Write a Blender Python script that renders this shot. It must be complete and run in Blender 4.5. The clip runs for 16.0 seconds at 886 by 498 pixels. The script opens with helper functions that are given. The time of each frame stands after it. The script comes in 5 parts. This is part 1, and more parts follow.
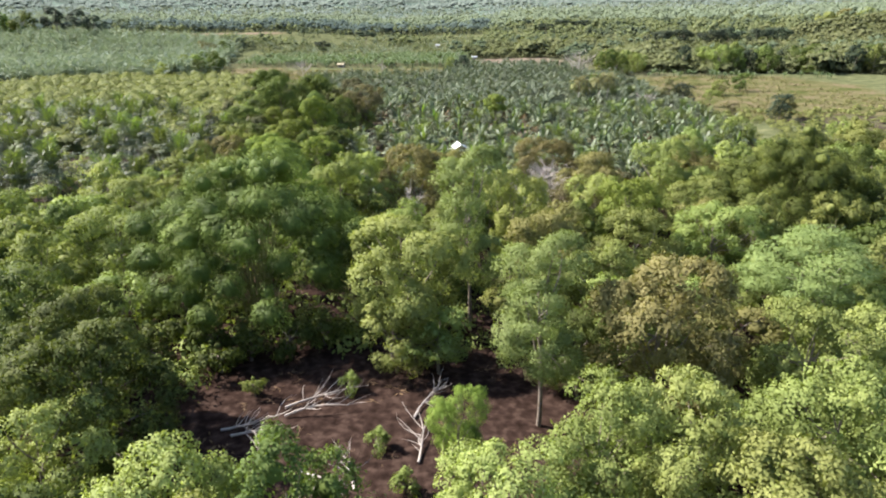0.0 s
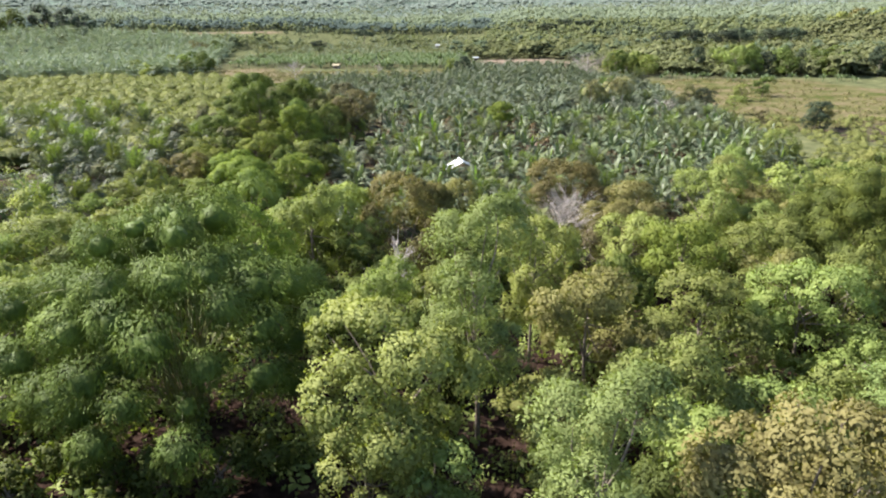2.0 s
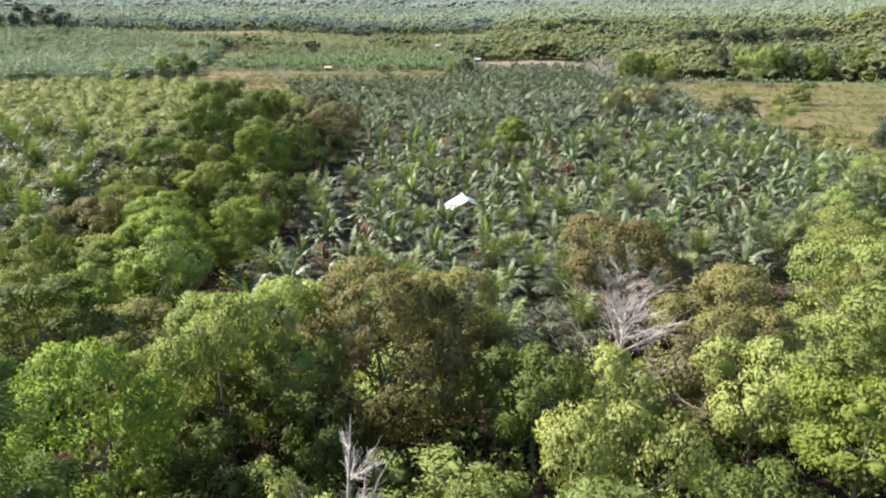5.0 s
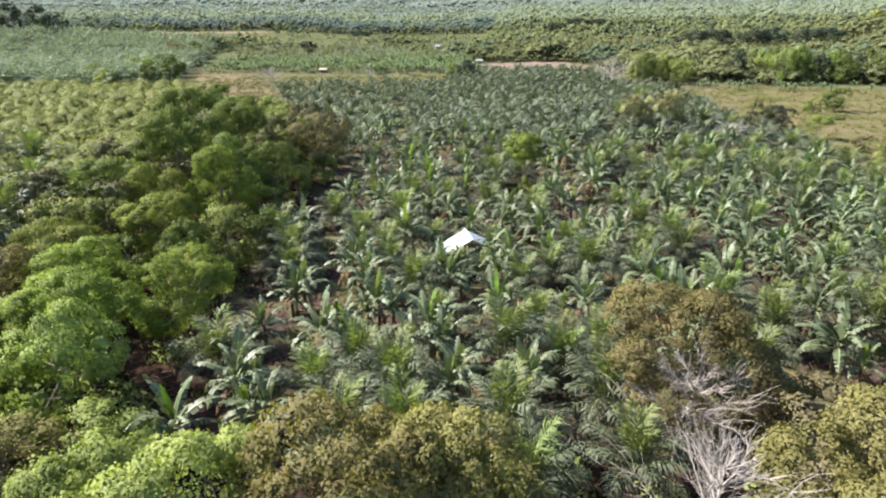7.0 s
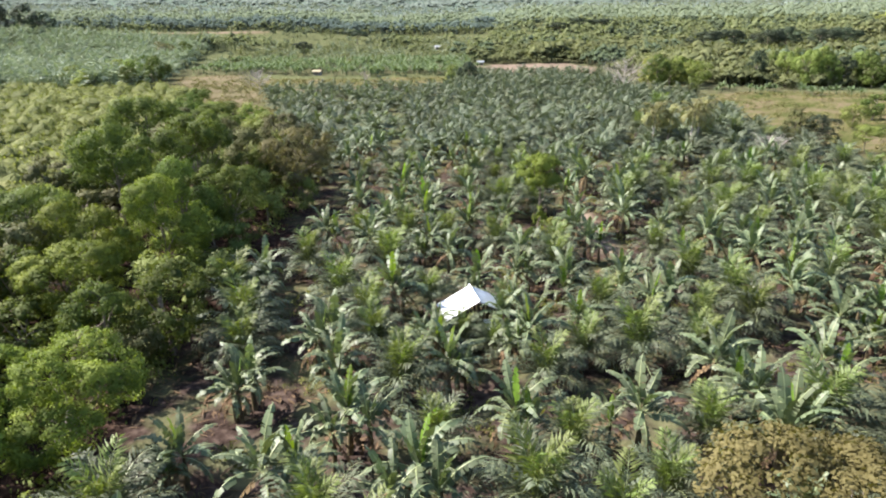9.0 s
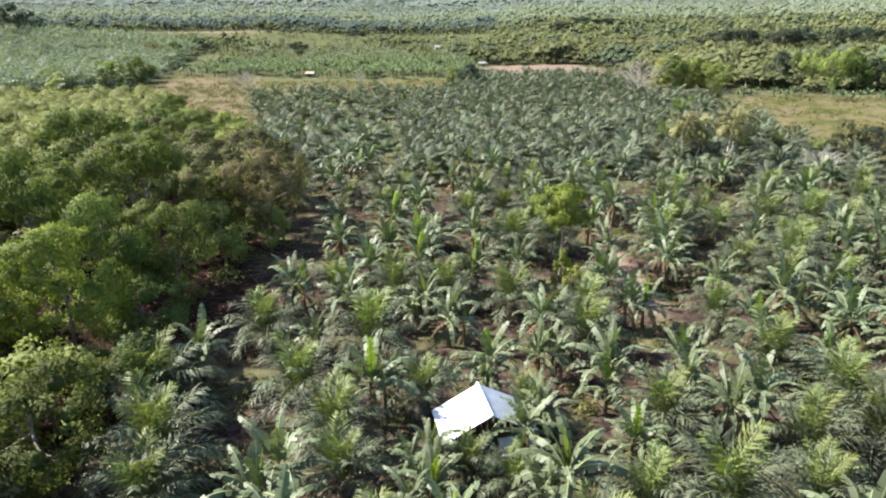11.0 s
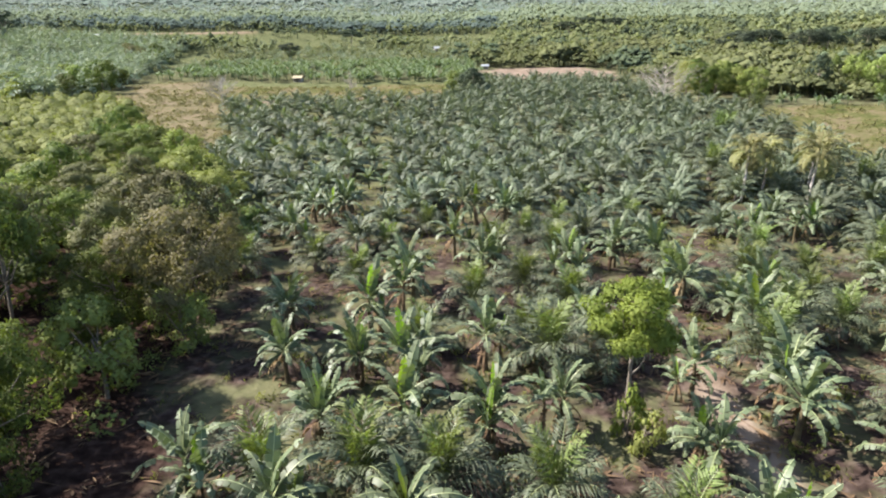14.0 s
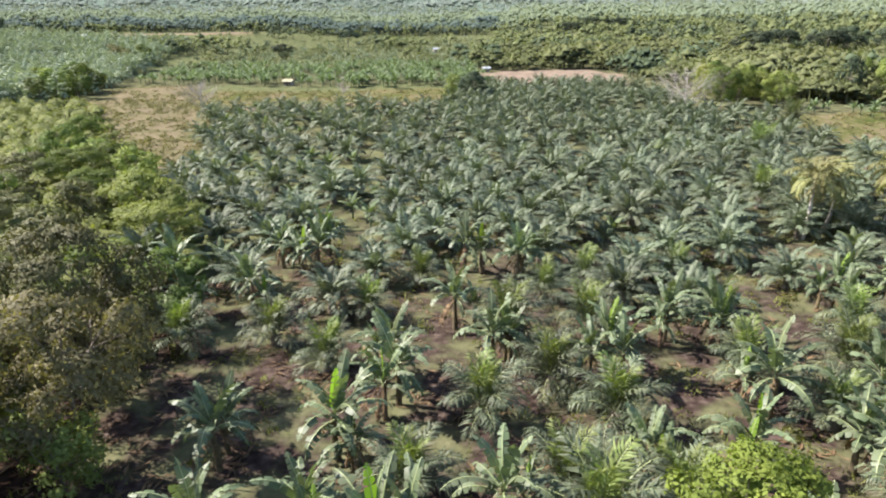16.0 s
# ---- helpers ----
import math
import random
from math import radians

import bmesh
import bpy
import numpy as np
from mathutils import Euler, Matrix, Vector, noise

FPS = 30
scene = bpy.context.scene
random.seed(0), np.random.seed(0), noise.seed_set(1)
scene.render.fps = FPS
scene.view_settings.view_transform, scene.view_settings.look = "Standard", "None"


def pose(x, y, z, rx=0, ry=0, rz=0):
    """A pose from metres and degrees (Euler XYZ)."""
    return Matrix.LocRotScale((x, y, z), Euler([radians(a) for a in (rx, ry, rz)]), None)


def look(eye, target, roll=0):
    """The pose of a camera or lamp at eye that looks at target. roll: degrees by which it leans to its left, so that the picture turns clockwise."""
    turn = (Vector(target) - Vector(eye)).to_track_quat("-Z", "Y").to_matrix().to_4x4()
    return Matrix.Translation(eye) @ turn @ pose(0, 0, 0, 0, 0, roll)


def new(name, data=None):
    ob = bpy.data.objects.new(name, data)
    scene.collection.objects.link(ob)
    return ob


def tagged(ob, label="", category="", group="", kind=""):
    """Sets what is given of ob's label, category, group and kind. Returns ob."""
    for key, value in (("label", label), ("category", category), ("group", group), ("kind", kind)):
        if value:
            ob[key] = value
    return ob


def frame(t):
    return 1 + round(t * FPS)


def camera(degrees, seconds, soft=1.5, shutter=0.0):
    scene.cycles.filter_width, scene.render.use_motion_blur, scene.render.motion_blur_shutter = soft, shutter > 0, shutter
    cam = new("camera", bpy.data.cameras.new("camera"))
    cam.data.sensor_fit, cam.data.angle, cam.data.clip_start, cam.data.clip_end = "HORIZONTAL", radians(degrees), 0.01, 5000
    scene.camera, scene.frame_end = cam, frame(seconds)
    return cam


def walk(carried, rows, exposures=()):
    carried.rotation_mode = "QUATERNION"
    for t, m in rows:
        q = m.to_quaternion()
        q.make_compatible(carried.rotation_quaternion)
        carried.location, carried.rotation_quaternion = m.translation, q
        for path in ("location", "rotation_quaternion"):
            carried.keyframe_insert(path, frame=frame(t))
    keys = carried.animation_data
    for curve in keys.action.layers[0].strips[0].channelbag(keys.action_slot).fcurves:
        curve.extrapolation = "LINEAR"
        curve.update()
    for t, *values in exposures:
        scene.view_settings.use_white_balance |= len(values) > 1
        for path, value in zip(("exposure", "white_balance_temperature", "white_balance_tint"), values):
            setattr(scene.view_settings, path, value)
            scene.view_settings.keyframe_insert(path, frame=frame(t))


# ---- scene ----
cam = camera(69, 16.0, soft=2.1)
ROWS = [
    (0.0, 0.0, 0.0, 24.0, -0.29, -19.77, 0.83),
    (0.5, 0.052, 3.63, 23.933, -0.29, -19.77, 0.81),
    (1.0, 0.121, 7.793, 23.849, -0.28, -19.79, 0.77),
    (1.5, 0.156, 11.432, 23.765, -0.28, -19.79, 0.74),
    (2.0, 0.208, 15.598, 23.697, -0.26, -19.8, 0.71),
    (2.5, 0.26, 19.253, 23.63, -0.26, -19.8, 0.69),
    (3.0, 0.295, 23.385, 23.58, -0.26, -19.82, 0.69),
    (3.5, 0.347, 26.988, 23.496, -0.25, -19.82, 0.7),
    (4.0, 0.399, 31.117, 23.429, -0.25, -19.82, 0.69),
    (6.5, 0.625, 49.658, 23.294, -0.21, -19.86, 0.7),
    (7.0, 0.659, 53.446, 23.227, -0.19, -19.85, 0.7),
    (7.5, 0.711, 57.253, 23.126, -0.18, -19.83, 0.7),
    (8.0, 0.763, 61.035, 23.025, -0.18, -19.83, 0.71),
    (8.5, 0.798, 64.833, 22.941, -0.18, -19.85, 0.7),
    (9.0, 0.85, 68.618, 22.857, -0.18, -19.83, 0.69),
    (11.5, 1.093, 87.45, 22.454, -0.15, -19.86, 0.7),
    (12.0, 1.145, 91.227, 22.387, -0.13, -19.86, 0.72),
    (12.5, 1.18, 95.003, 22.319, -0.13, -19.85, 0.74),
    (13.0, 1.232, 98.779, 22.12, -0.15, -19.85, 0.76),
    (13.5, 1.267, 102.312, 22.185, -0.15, -19.83, 0.76),
    (14.0, 1.319, 106.335, 22.134, -0.16, -19.83, 0.76),
    (14.5, 1.371, 109.889, 22.05, -0.18, -19.82, 0.76),
    (15.0, 1.423, 113.912, 22.0, -0.18, -19.8, 0.77),
    (15.5, 1.475, 117.651, 21.933, -0.18, -19.79, 0.78),
    (16.0, 1.544, 121.409, 21.832, -0.18, -19.79, 0.77),
]
walk(cam, [(t, pose(x, y, z, 90 + pitch, roll, yaw)) for t, x, y, z, yaw, pitch, roll in ROWS])

# ---- light ----
world = bpy.data.worlds.new("sky")
scene.world = world
world.use_nodes = True
wn = world.node_tree.nodes
SUN_EL, SUN_AZ = radians(42), radians(-74)          # azimuth clockwise from +y
sky = wn.new("ShaderNodeTexSky")
sky.sky_type, sky.sun_disc, sky.sun_elevation, sky.sun_rotation = "NISHITA", False, SUN_EL, SUN_AZ
wn["Background"].inputs["Strength"].default_value = 0.1
world.node_tree.links.new(sky.outputs[0], wn["Background"].inputs["Color"])
SUN_DIR = Vector((math.sin(SUN_AZ) * math.cos(SUN_EL), math.cos(SUN_AZ) * math.cos(SUN_EL), math.sin(SUN_EL)))
sun = new("sun", bpy.data.lights.new("sun", "SUN"))
sun.data.energy, sun.data.angle, sun.data.color = 5.0, radians(0.6), (1.0, 0.94, 0.88)
sun.matrix_world = look(SUN_DIR * 200, (0, 0, 0))
scene.view_settings.exposure = 1.54


# ---- materials ----
def nodes(name):
    m = bpy.data.materials.new(name)
    m.use_nodes = True
    return m, m.node_tree.nodes, m.node_tree.links, m.node_tree.nodes["Principled BSDF"]


def ramp(n, stops):
    r = n.new("ShaderNodeValToRGB")
    while len(r.color_ramp.elements) < len(stops):
        r.color_ramp.elements.new(0.5)
    for e, (p, c) in zip(r.color_ramp.elements, stops):
        e.position, e.color = p, (*c, 1)
    return r


def foliage(name, dark, mid, light, rough=0.65, trans=0.3, spec=0.14, patch=0.35, lumps=0.0):
    """Leaves: tone by leaf, by plant and in soft patches a metre or two wide; part of the light passes through."""
    m, n, l, p = nodes(name)
    geo, info = n.new("ShaderNodeNewGeometry"), n.new("ShaderNodeObjectInfo")
    r = ramp(n, [(0.0, dark), (0.5, mid), (1.0, light)])
    tex, co = n.new("ShaderNodeTexNoise"), n.new("ShaderNodeTexCoord")
    tex.inputs["Scale"].default_value, tex.inputs["Detail"].default_value = patch, 2
    l.new(co.outputs["Object"], tex.inputs["Vector"])
    add = n.new("ShaderNodeMath")
    add.operation = "MULTIPLY_ADD"
    add.inputs[1].default_value = 0.26
    l.new(geo.outputs["Random Per Island"], add.inputs[0])
    sub = n.new("ShaderNodeMath")
    sub.operation = "MULTIPLY_ADD"
    sub.inputs[1].default_value, sub.inputs[2].default_value = 1.3, -0.28
    l.new(tex.outputs["Fac"], sub.inputs[0])
    l.new(sub.outputs[0], add.inputs[2])
    l.new(add.outputs[0], r.inputs["Fac"])
    hsv = n.new("ShaderNodeHueSaturation")
    val, hue = n.new("ShaderNodeMapRange"), n.new("ShaderNodeMapRange")
    val.inputs["To Min"].default_value, val.inputs["To Max"].default_value = 0.8, 1.22
    hue.inputs["To Min"].default_value, hue.inputs["To Max"].default_value = 0.485, 0.515
    l.new(info.outputs["Random"], val.inputs["Value"])
    l.new(info.outputs["Random"], hue.inputs["Value"])
    l.new(val.outputs[0], hsv.inputs["Value"])
    l.new(hue.outputs[0], hsv.inputs["Hue"])
    l.new(r.outputs["Color"], hsv.inputs["Color"])
    l.new(hsv.outputs["Color"], p.inputs["Base Color"])
    p.inputs["Roughness"].default_value, p.inputs["Specular IOR Level"].default_value = rough, spec
    if lumps:
        rel, bump = n.new("ShaderNodeTexNoise"), n.new("ShaderNodeBump")
        rel.inputs["Scale"].default_value, rel.inputs["Detail"].default_value, rel.inputs["Roughness"].default_value = lumps, 4, 0.7
        bump.inputs["Strength"].default_value, bump.inputs["Distance"].default_value = 1.0, 1.2 / lumps
        l.new(co.outputs["Object"], rel.inputs["Vector"])
        l.new(rel.outputs["Fac"], bump.inputs["Height"])
        l.new(bump.outputs["Normal"], p.inputs["Normal"])
    if trans:
        t, mix = n.new("ShaderNodeBsdfTranslucent"), n.new("ShaderNodeMixShader")
        warm = n.new("ShaderNodeMixRGB")
        warm.blend_type = "MULTIPLY"
        warm.inputs["Fac"].default_value, warm.inputs["Color2"].default_value = 1, (1.2, 1.3, 0.52, 1)
        l.new(hsv.outputs["Color"], warm.inputs["Color1"])
        l.new(warm.outputs["Color"], t.inputs["Color"])
        mix.inputs["Fac"].default_value = trans
        l.new(p.outputs[0], mix.inputs[1])
        l.new(t.outputs[0], mix.inputs[2])
        l.new(mix.outputs[0], n["Material Output"].inputs["Surface"])
    return m


def bark(name, a, b, scale=6.0, rough=0.85):
    m, n, l, p = nodes(name)
    tex, co = n.new("ShaderNodeTexNoise"), n.new("ShaderNodeTexCoord")
    tex.inputs["Scale"].default_value, tex.inputs["Detail"].default_value = scale, 5
    r = ramp(n, [(0.3, a), (0.7, b)])
    bump = n.new("ShaderNodeBump")
    bump.inputs["Strength"].default_value, bump.inputs["Distance"].default_value = 0.5, 0.03
    l.new(co.outputs["Object"], tex.inputs["Vector"])
    l.new(tex.outputs["Fac"], r.inputs["Fac"])
    l.new(tex.outputs["Fac"], bump.inputs["Height"])
    l.new(r.outputs["Color"], p.inputs["Base Color"])
    l.new(bump.outputs["Normal"], p.inputs["Normal"])
    p.inputs["Roughness"].default_value = rough
    return m


GREEN = foliage("leaf_green", (0.088, 0.114, 0.034), (0.188, 0.225, 0.066), (0.3, 0.326, 0.108))
DARK = foliage("leaf_dark_green", (0.042, 0.064, 0.018), (0.088, 0.115, 0.03), (0.165, 0.198, 0.05))
PALE = foliage("leaf_pale_green", (0.105, 0.145, 0.047), (0.195, 0.248, 0.085), (0.282, 0.335, 0.13))
OLIVE = foliage("leaf_olive", (0.08, 0.074, 0.028), (0.165, 0.15, 0.056), (0.24, 0.218, 0.092))
YELLOW = foliage("leaf_yellow_green", (0.115, 0.135, 0.042), (0.235, 0.262, 0.08), (0.335, 0.35, 0.126))
BROWN = foliage("leaf_russet", (0.07, 0.063, 0.033), (0.145, 0.128, 0.066), (0.23, 0.204, 0.11))
BRIGHT = foliage("leaf_bright_green", (0.085, 0.122, 0.024), (0.158, 0.205, 0.04), (0.24, 0.278, 0.064))
MANGO = foliage("leaf_mango_green", (0.045, 0.066, 0.016), (0.14, 0.176, 0.034), (0.285, 0.318, 0.064), patch=0.5)
GOLD = foliage("leaf_gold_olive", (0.095, 0.085, 0.033), (0.19, 0.168, 0.065), (0.268, 0.238, 0.105))
KNOLL = foliage("leaf_dark_olive", (0.048, 0.05, 0.021), (0.1, 0.1, 0.042), (0.175, 0.168, 0.074), trans=0.12)
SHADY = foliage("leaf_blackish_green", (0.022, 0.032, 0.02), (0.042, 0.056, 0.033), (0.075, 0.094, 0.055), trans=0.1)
BAMBOO = foliage("leaf_bamboo", (0.03, 0.044, 0.011), (0.088, 0.12, 0.026), (0.21, 0.255, 0.054), 0.6, 0.12)
SHRUB = foliage("leaf_shrub", (0.085, 0.096, 0.03), (0.175, 0.186, 0.058), (0.285, 0.278, 0.1), patch=0.5, lumps=1.6)
PALM = foliage("frond_green", (0.04, 0.051, 0.031), (0.094, 0.111, 0.064), (0.192, 0.206, 0.127), 0.55, 0.16, 0.26)
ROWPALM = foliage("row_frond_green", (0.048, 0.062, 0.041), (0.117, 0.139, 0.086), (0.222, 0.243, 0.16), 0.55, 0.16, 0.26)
YOUNGFROND = foliage("young_frond", (0.075, 0.1, 0.03), (0.14, 0.175, 0.052), (0.22, 0.25, 0.085), 0.55, 0.3, 0.3)
COCO = foliage("frond_yellow", (0.09, 0.093, 0.038), (0.17, 0.164, 0.066), (0.285, 0.262, 0.12), 0.5, 0.15)
BANANA = foliage("banana_green", (0.044, 0.064, 0.031), (0.1, 0.127, 0.064), (0.185, 0.208, 0.122), 0.5, 0.2, 0.36, 0.6)
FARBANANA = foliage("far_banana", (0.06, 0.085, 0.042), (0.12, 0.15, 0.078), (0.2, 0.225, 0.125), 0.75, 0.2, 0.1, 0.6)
SHOOT = foliage("banana_shoot", (0.1, 0.16, 0.024), (0.15, 0.22, 0.034), (0.2, 0.27, 0.05), 0.4, 0.4)
DEADLEAF = foliage("dead_leaf", (0.07, 0.045, 0.028), (0.15, 0.1, 0.058), (0.28, 0.19, 0.1), 0.8, 0.1, 0.15)
FARWOOD = foliage("far_wood", (0.078, 0.09, 0.045), (0.134, 0.148, 0.07), (0.2, 0.21, 0.1), 0.85, 0.25, 0.04, 0.1)
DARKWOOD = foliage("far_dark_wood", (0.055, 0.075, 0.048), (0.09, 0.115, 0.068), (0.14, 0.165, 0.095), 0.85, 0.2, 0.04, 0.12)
# Haze is put into these two wood colours: bluish, little contrast.
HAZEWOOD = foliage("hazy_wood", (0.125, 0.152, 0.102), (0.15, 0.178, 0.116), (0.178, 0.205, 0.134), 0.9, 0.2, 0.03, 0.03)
HAZERIDGEWOOD = foliage("ridge_wood", (0.056, 0.078, 0.072), (0.072, 0.096, 0.082), (0.095, 0.12, 0.096), 0.9, 0.2, 0.03, 0.03)
# Grey-green palm fronds, paled further to hold the valley's haze.
FARPALM = foliage("hazed_far_frond", (0.095, 0.12, 0.082), (0.19, 0.218, 0.15), (0.33, 0.35, 0.26), 0.65, 0.15, 0.2, 0.3)
# Forest green paled to blue-grey, distance haze as base colour.
HAZEBLUEWOOD = foliage("distant_wood", (0.155, 0.188, 0.162), (0.17, 0.204, 0.174), (0.188, 0.222, 0.186), 0.9, 0.15, 0.02, 0.03)
DRYGRASS = foliage("dry_grass", (0.085, 0.088, 0.035), (0.15, 0.14, 0.06), (0.22, 0.19, 0.09), 0.8, 0.2, 0.1, 0.08)
TRUNK = bark("bark_grey_brown", (0.1, 0.075, 0.055), (0.24, 0.2, 0.16))
DEADWOOD = bark("dead_wood", (0.28, 0.24, 0.21), (0.46, 0.41, 0.37))
STEM = bark("banana_stem", (0.06, 0.04, 0.025), (0.16, 0.13, 0.06), 4)
RIB = bark("leaf_rib", (0.2, 0.24, 0.1), (0.3, 0.33, 0.16), 3, 0.5)
CULM = bark("bamboo_culm", (0.12, 0.13, 0.04), (0.22, 0.22, 0.08), 3, 0.5)


# ---- geometry by arrays ----
class Geo:
    """Gathers quads; build() makes one mesh of them."""

    def __init__(self):
        self.v, self.q, self.m, self.n, self.s, self.soft = [], [], [], 0, [], False

    def add(self, v, q, mat=0, shade=None):
        v, q = np.asarray(v, float).reshape(-1, 3), np.asarray(q, int).reshape(-1, 4)
        self.v.append(v)
        self.q.append(q + self.n)
        self.m.append(np.full(len(q), mat))
        self.s.append(np.zeros_like(v) if shade is None else np.asarray(shade, float).reshape(-1, 3))
        self.soft |= shade is not None
        self.n += len(v)
        return self

    def arrays(self):
        return np.concatenate(self.v), np.concatenate(self.q), np.concatenate(self.m)

    def build(self, name, mats, smooth=False):
        v, q, mi = self.arrays()
        me = bpy.data.meshes.new(name)
        me.vertices.add(len(v))
        me.vertices.foreach_set("co", v.astype(np.float32).ravel())
        me.loops.add(q.size)
        me.loops.foreach_set("vertex_index", q.astype(np.int32).ravel())
        me.polygons.add(len(q))
        me.polygons.foreach_set("loop_start", np.arange(0, q.size, 4, dtype=np.int32))
        me.polygons.foreach_set("material_index", mi.astype(np.int32))
        me.polygons.foreach_set("use_smooth", np.full(len(q), smooth or self.soft))
        for mat in mats:
            me.materials.append(mat)
        me.update(calc_edges=True)
        if self.soft:
            me.normals_split_custom_set_from_vertices(np.concatenate(self.s))
        return me


def unit(a):
    return a / np.maximum(np.linalg.norm(a, axis=-1, keepdims=True), 1e-9)


def leaves(geo, p, d, nrm, length, width, mat=0, fold=0.18, sag=0.15, shade=None):
    """Folded four-cornered leaves from bases p along d, facing nrm; shade: the bough's own rounding."""
    n = len(p)
    length, width = np.broadcast_to(length, n)[:, None], np.broadcast_to(width, n)[:, None]
    s = unit(np.cross(d, nrm))
    up = unit(np.cross(s, d))
    mid = p + d * length * 0.45
    v = np.stack([p, mid - s * width * 0.5 + up * width * fold, p + d * length - up * length * sag,
                  mid + s * width * 0.5 + up * width * fold], 1)
    q = np.arange(4 * n).reshape(n, 4)
    if shade is not None:
        face = np.cross(v[:, 2] - v[:, 0], v[:, 3] - v[:, 1])
        back = (face * shade).sum(1) < 0
        q[back] = q[back][:, ::-1]
    geo.add(v, q, mat, None if shade is None else np.repeat(unit(shade), 4, 0))


def tube(geo, pts, radii, sides=6, mat=0):
    """A tapered tube along pts."""
    pts, radii = np.asarray(pts, float), np.asarray(radii, float)
    t = unit(np.gradient(pts, axis=0))
    ref = np.where(np.abs(t[:, 2:3]) > 0.9, [[1.0, 0, 0]], [[0, 0, 1.0]])
    a = unit(np.cross(t, ref))
    b = np.cross(t, a)
    ang = np.linspace(0, 2 * np.pi, sides, endpoint=False)
    ring = a[:, None] * np.cos(ang)[None, :, None] + b[:, None] * np.sin(ang)[None, :, None]
    v = pts[:, None] + ring * radii[:, None, None]
    k = len(pts)
    i, j = np.meshgrid(np.arange(k - 1), np.arange(sides), indexing="ij")
    j2 = (j + 1) % sides
    geo.add(v, np.stack([i * sides + j, i * sides + j2, (i + 1) * sides + j2, (i + 1) * sides + j], -1))
    geo.m[-1][:] = mat


def bend(p0, p1, rng, wobble=0.08, n=5):
    """A slightly crooked line."""
    s = np.linspace(0, 1, n)[:, None]
    p0, p1 = np.asarray(p0, float), np.asarray(p1, float)
    side = rng.normal(size=3) * np.linalg.norm(p1 - p0) * wobble
    return p0 + (p1 - p0) * s + side * (s * (1 - s) * 4)


def ground_z(x, y):
    """Height of the land."""
    x, y = np.asarray(x, float), np.asarray(y, float)
    r = np.hypot(x, y)
    z = 0.25 * np.sin(x * 0.11 + 1.3) * np.sin(y * 0.083) + 0.12 * np.sin(x * 0.37 + y * 0.21) - 0.15
    z = z + 1.6 * np.exp(-((x + 62) / 26) ** 2 - ((y - 135) / 45) ** 2)
    step = lambda a, lo, hi: (lambda k: k * k * (3 - 2 * k))(np.clip((a - lo) / (hi - lo), 0, 1))
    z = z + 8.5 * step(-x, 60, 190) * step(y, 390, 520) + 8.0 * step(x, 40, 120) * step(y, 420, 600)
    z = z + 8 * np.exp(-((x + 300) / 80) ** 2 - ((y - 560) / 70) ** 2) + 13 * np.exp(-((x - 320) / 80) ** 2 - ((y - 480) / 60) ** 2)
    z = z + 3.5 * step(y, 560, 760) + 9 * step(y, 780, 960) + 1.5 * np.clip((r - 480) / 300, 0, 1) * np.sin(x / 95 + 1) * np.sin(y / 120 + 0.6)
    s = np.clip((r - 900) / 2400, 0, 1)
    return z + s * s * (3 - 2 * s) * (96 - 14 * np.tanh(x / 500) + 12 * np.sin(x / 520 + 0.8) + 10 * np.sin(x / 210 + y / 700))


# ---- trees ----
def blob(geo, c, radii, rng, rows=4, cols=7):
    """A closed lumpy mass of inner foliage."""
    lat, lon = np.meshgrid(np.linspace(0.0, np.pi, rows + 1), np.arange(cols) * 2 * np.pi / cols, indexing="ij")
    u = np.stack([np.sin(lat) * np.cos(lon), np.sin(lat) * np.sin(lon), np.cos(lat)], -1)
    k = rng.uniform(0.75, 1.05, lat.shape)
    k[0], k[-1] = k[0, 0], k[-1, 0]
    i, j = np.meshgrid(np.arange(rows), np.arange(cols), indexing="ij")
    j2 = (j + 1) % cols
    q = np.stack([i * cols + j, (i + 1) * cols + j, (i + 1) * cols + j2, i * cols + j2], -1)
    geo.add(np.asarray(c) + u * k[..., None] * np.asarray(radii), q, 0, unit(u + 0.25 * rng.normal(size=u.shape)))


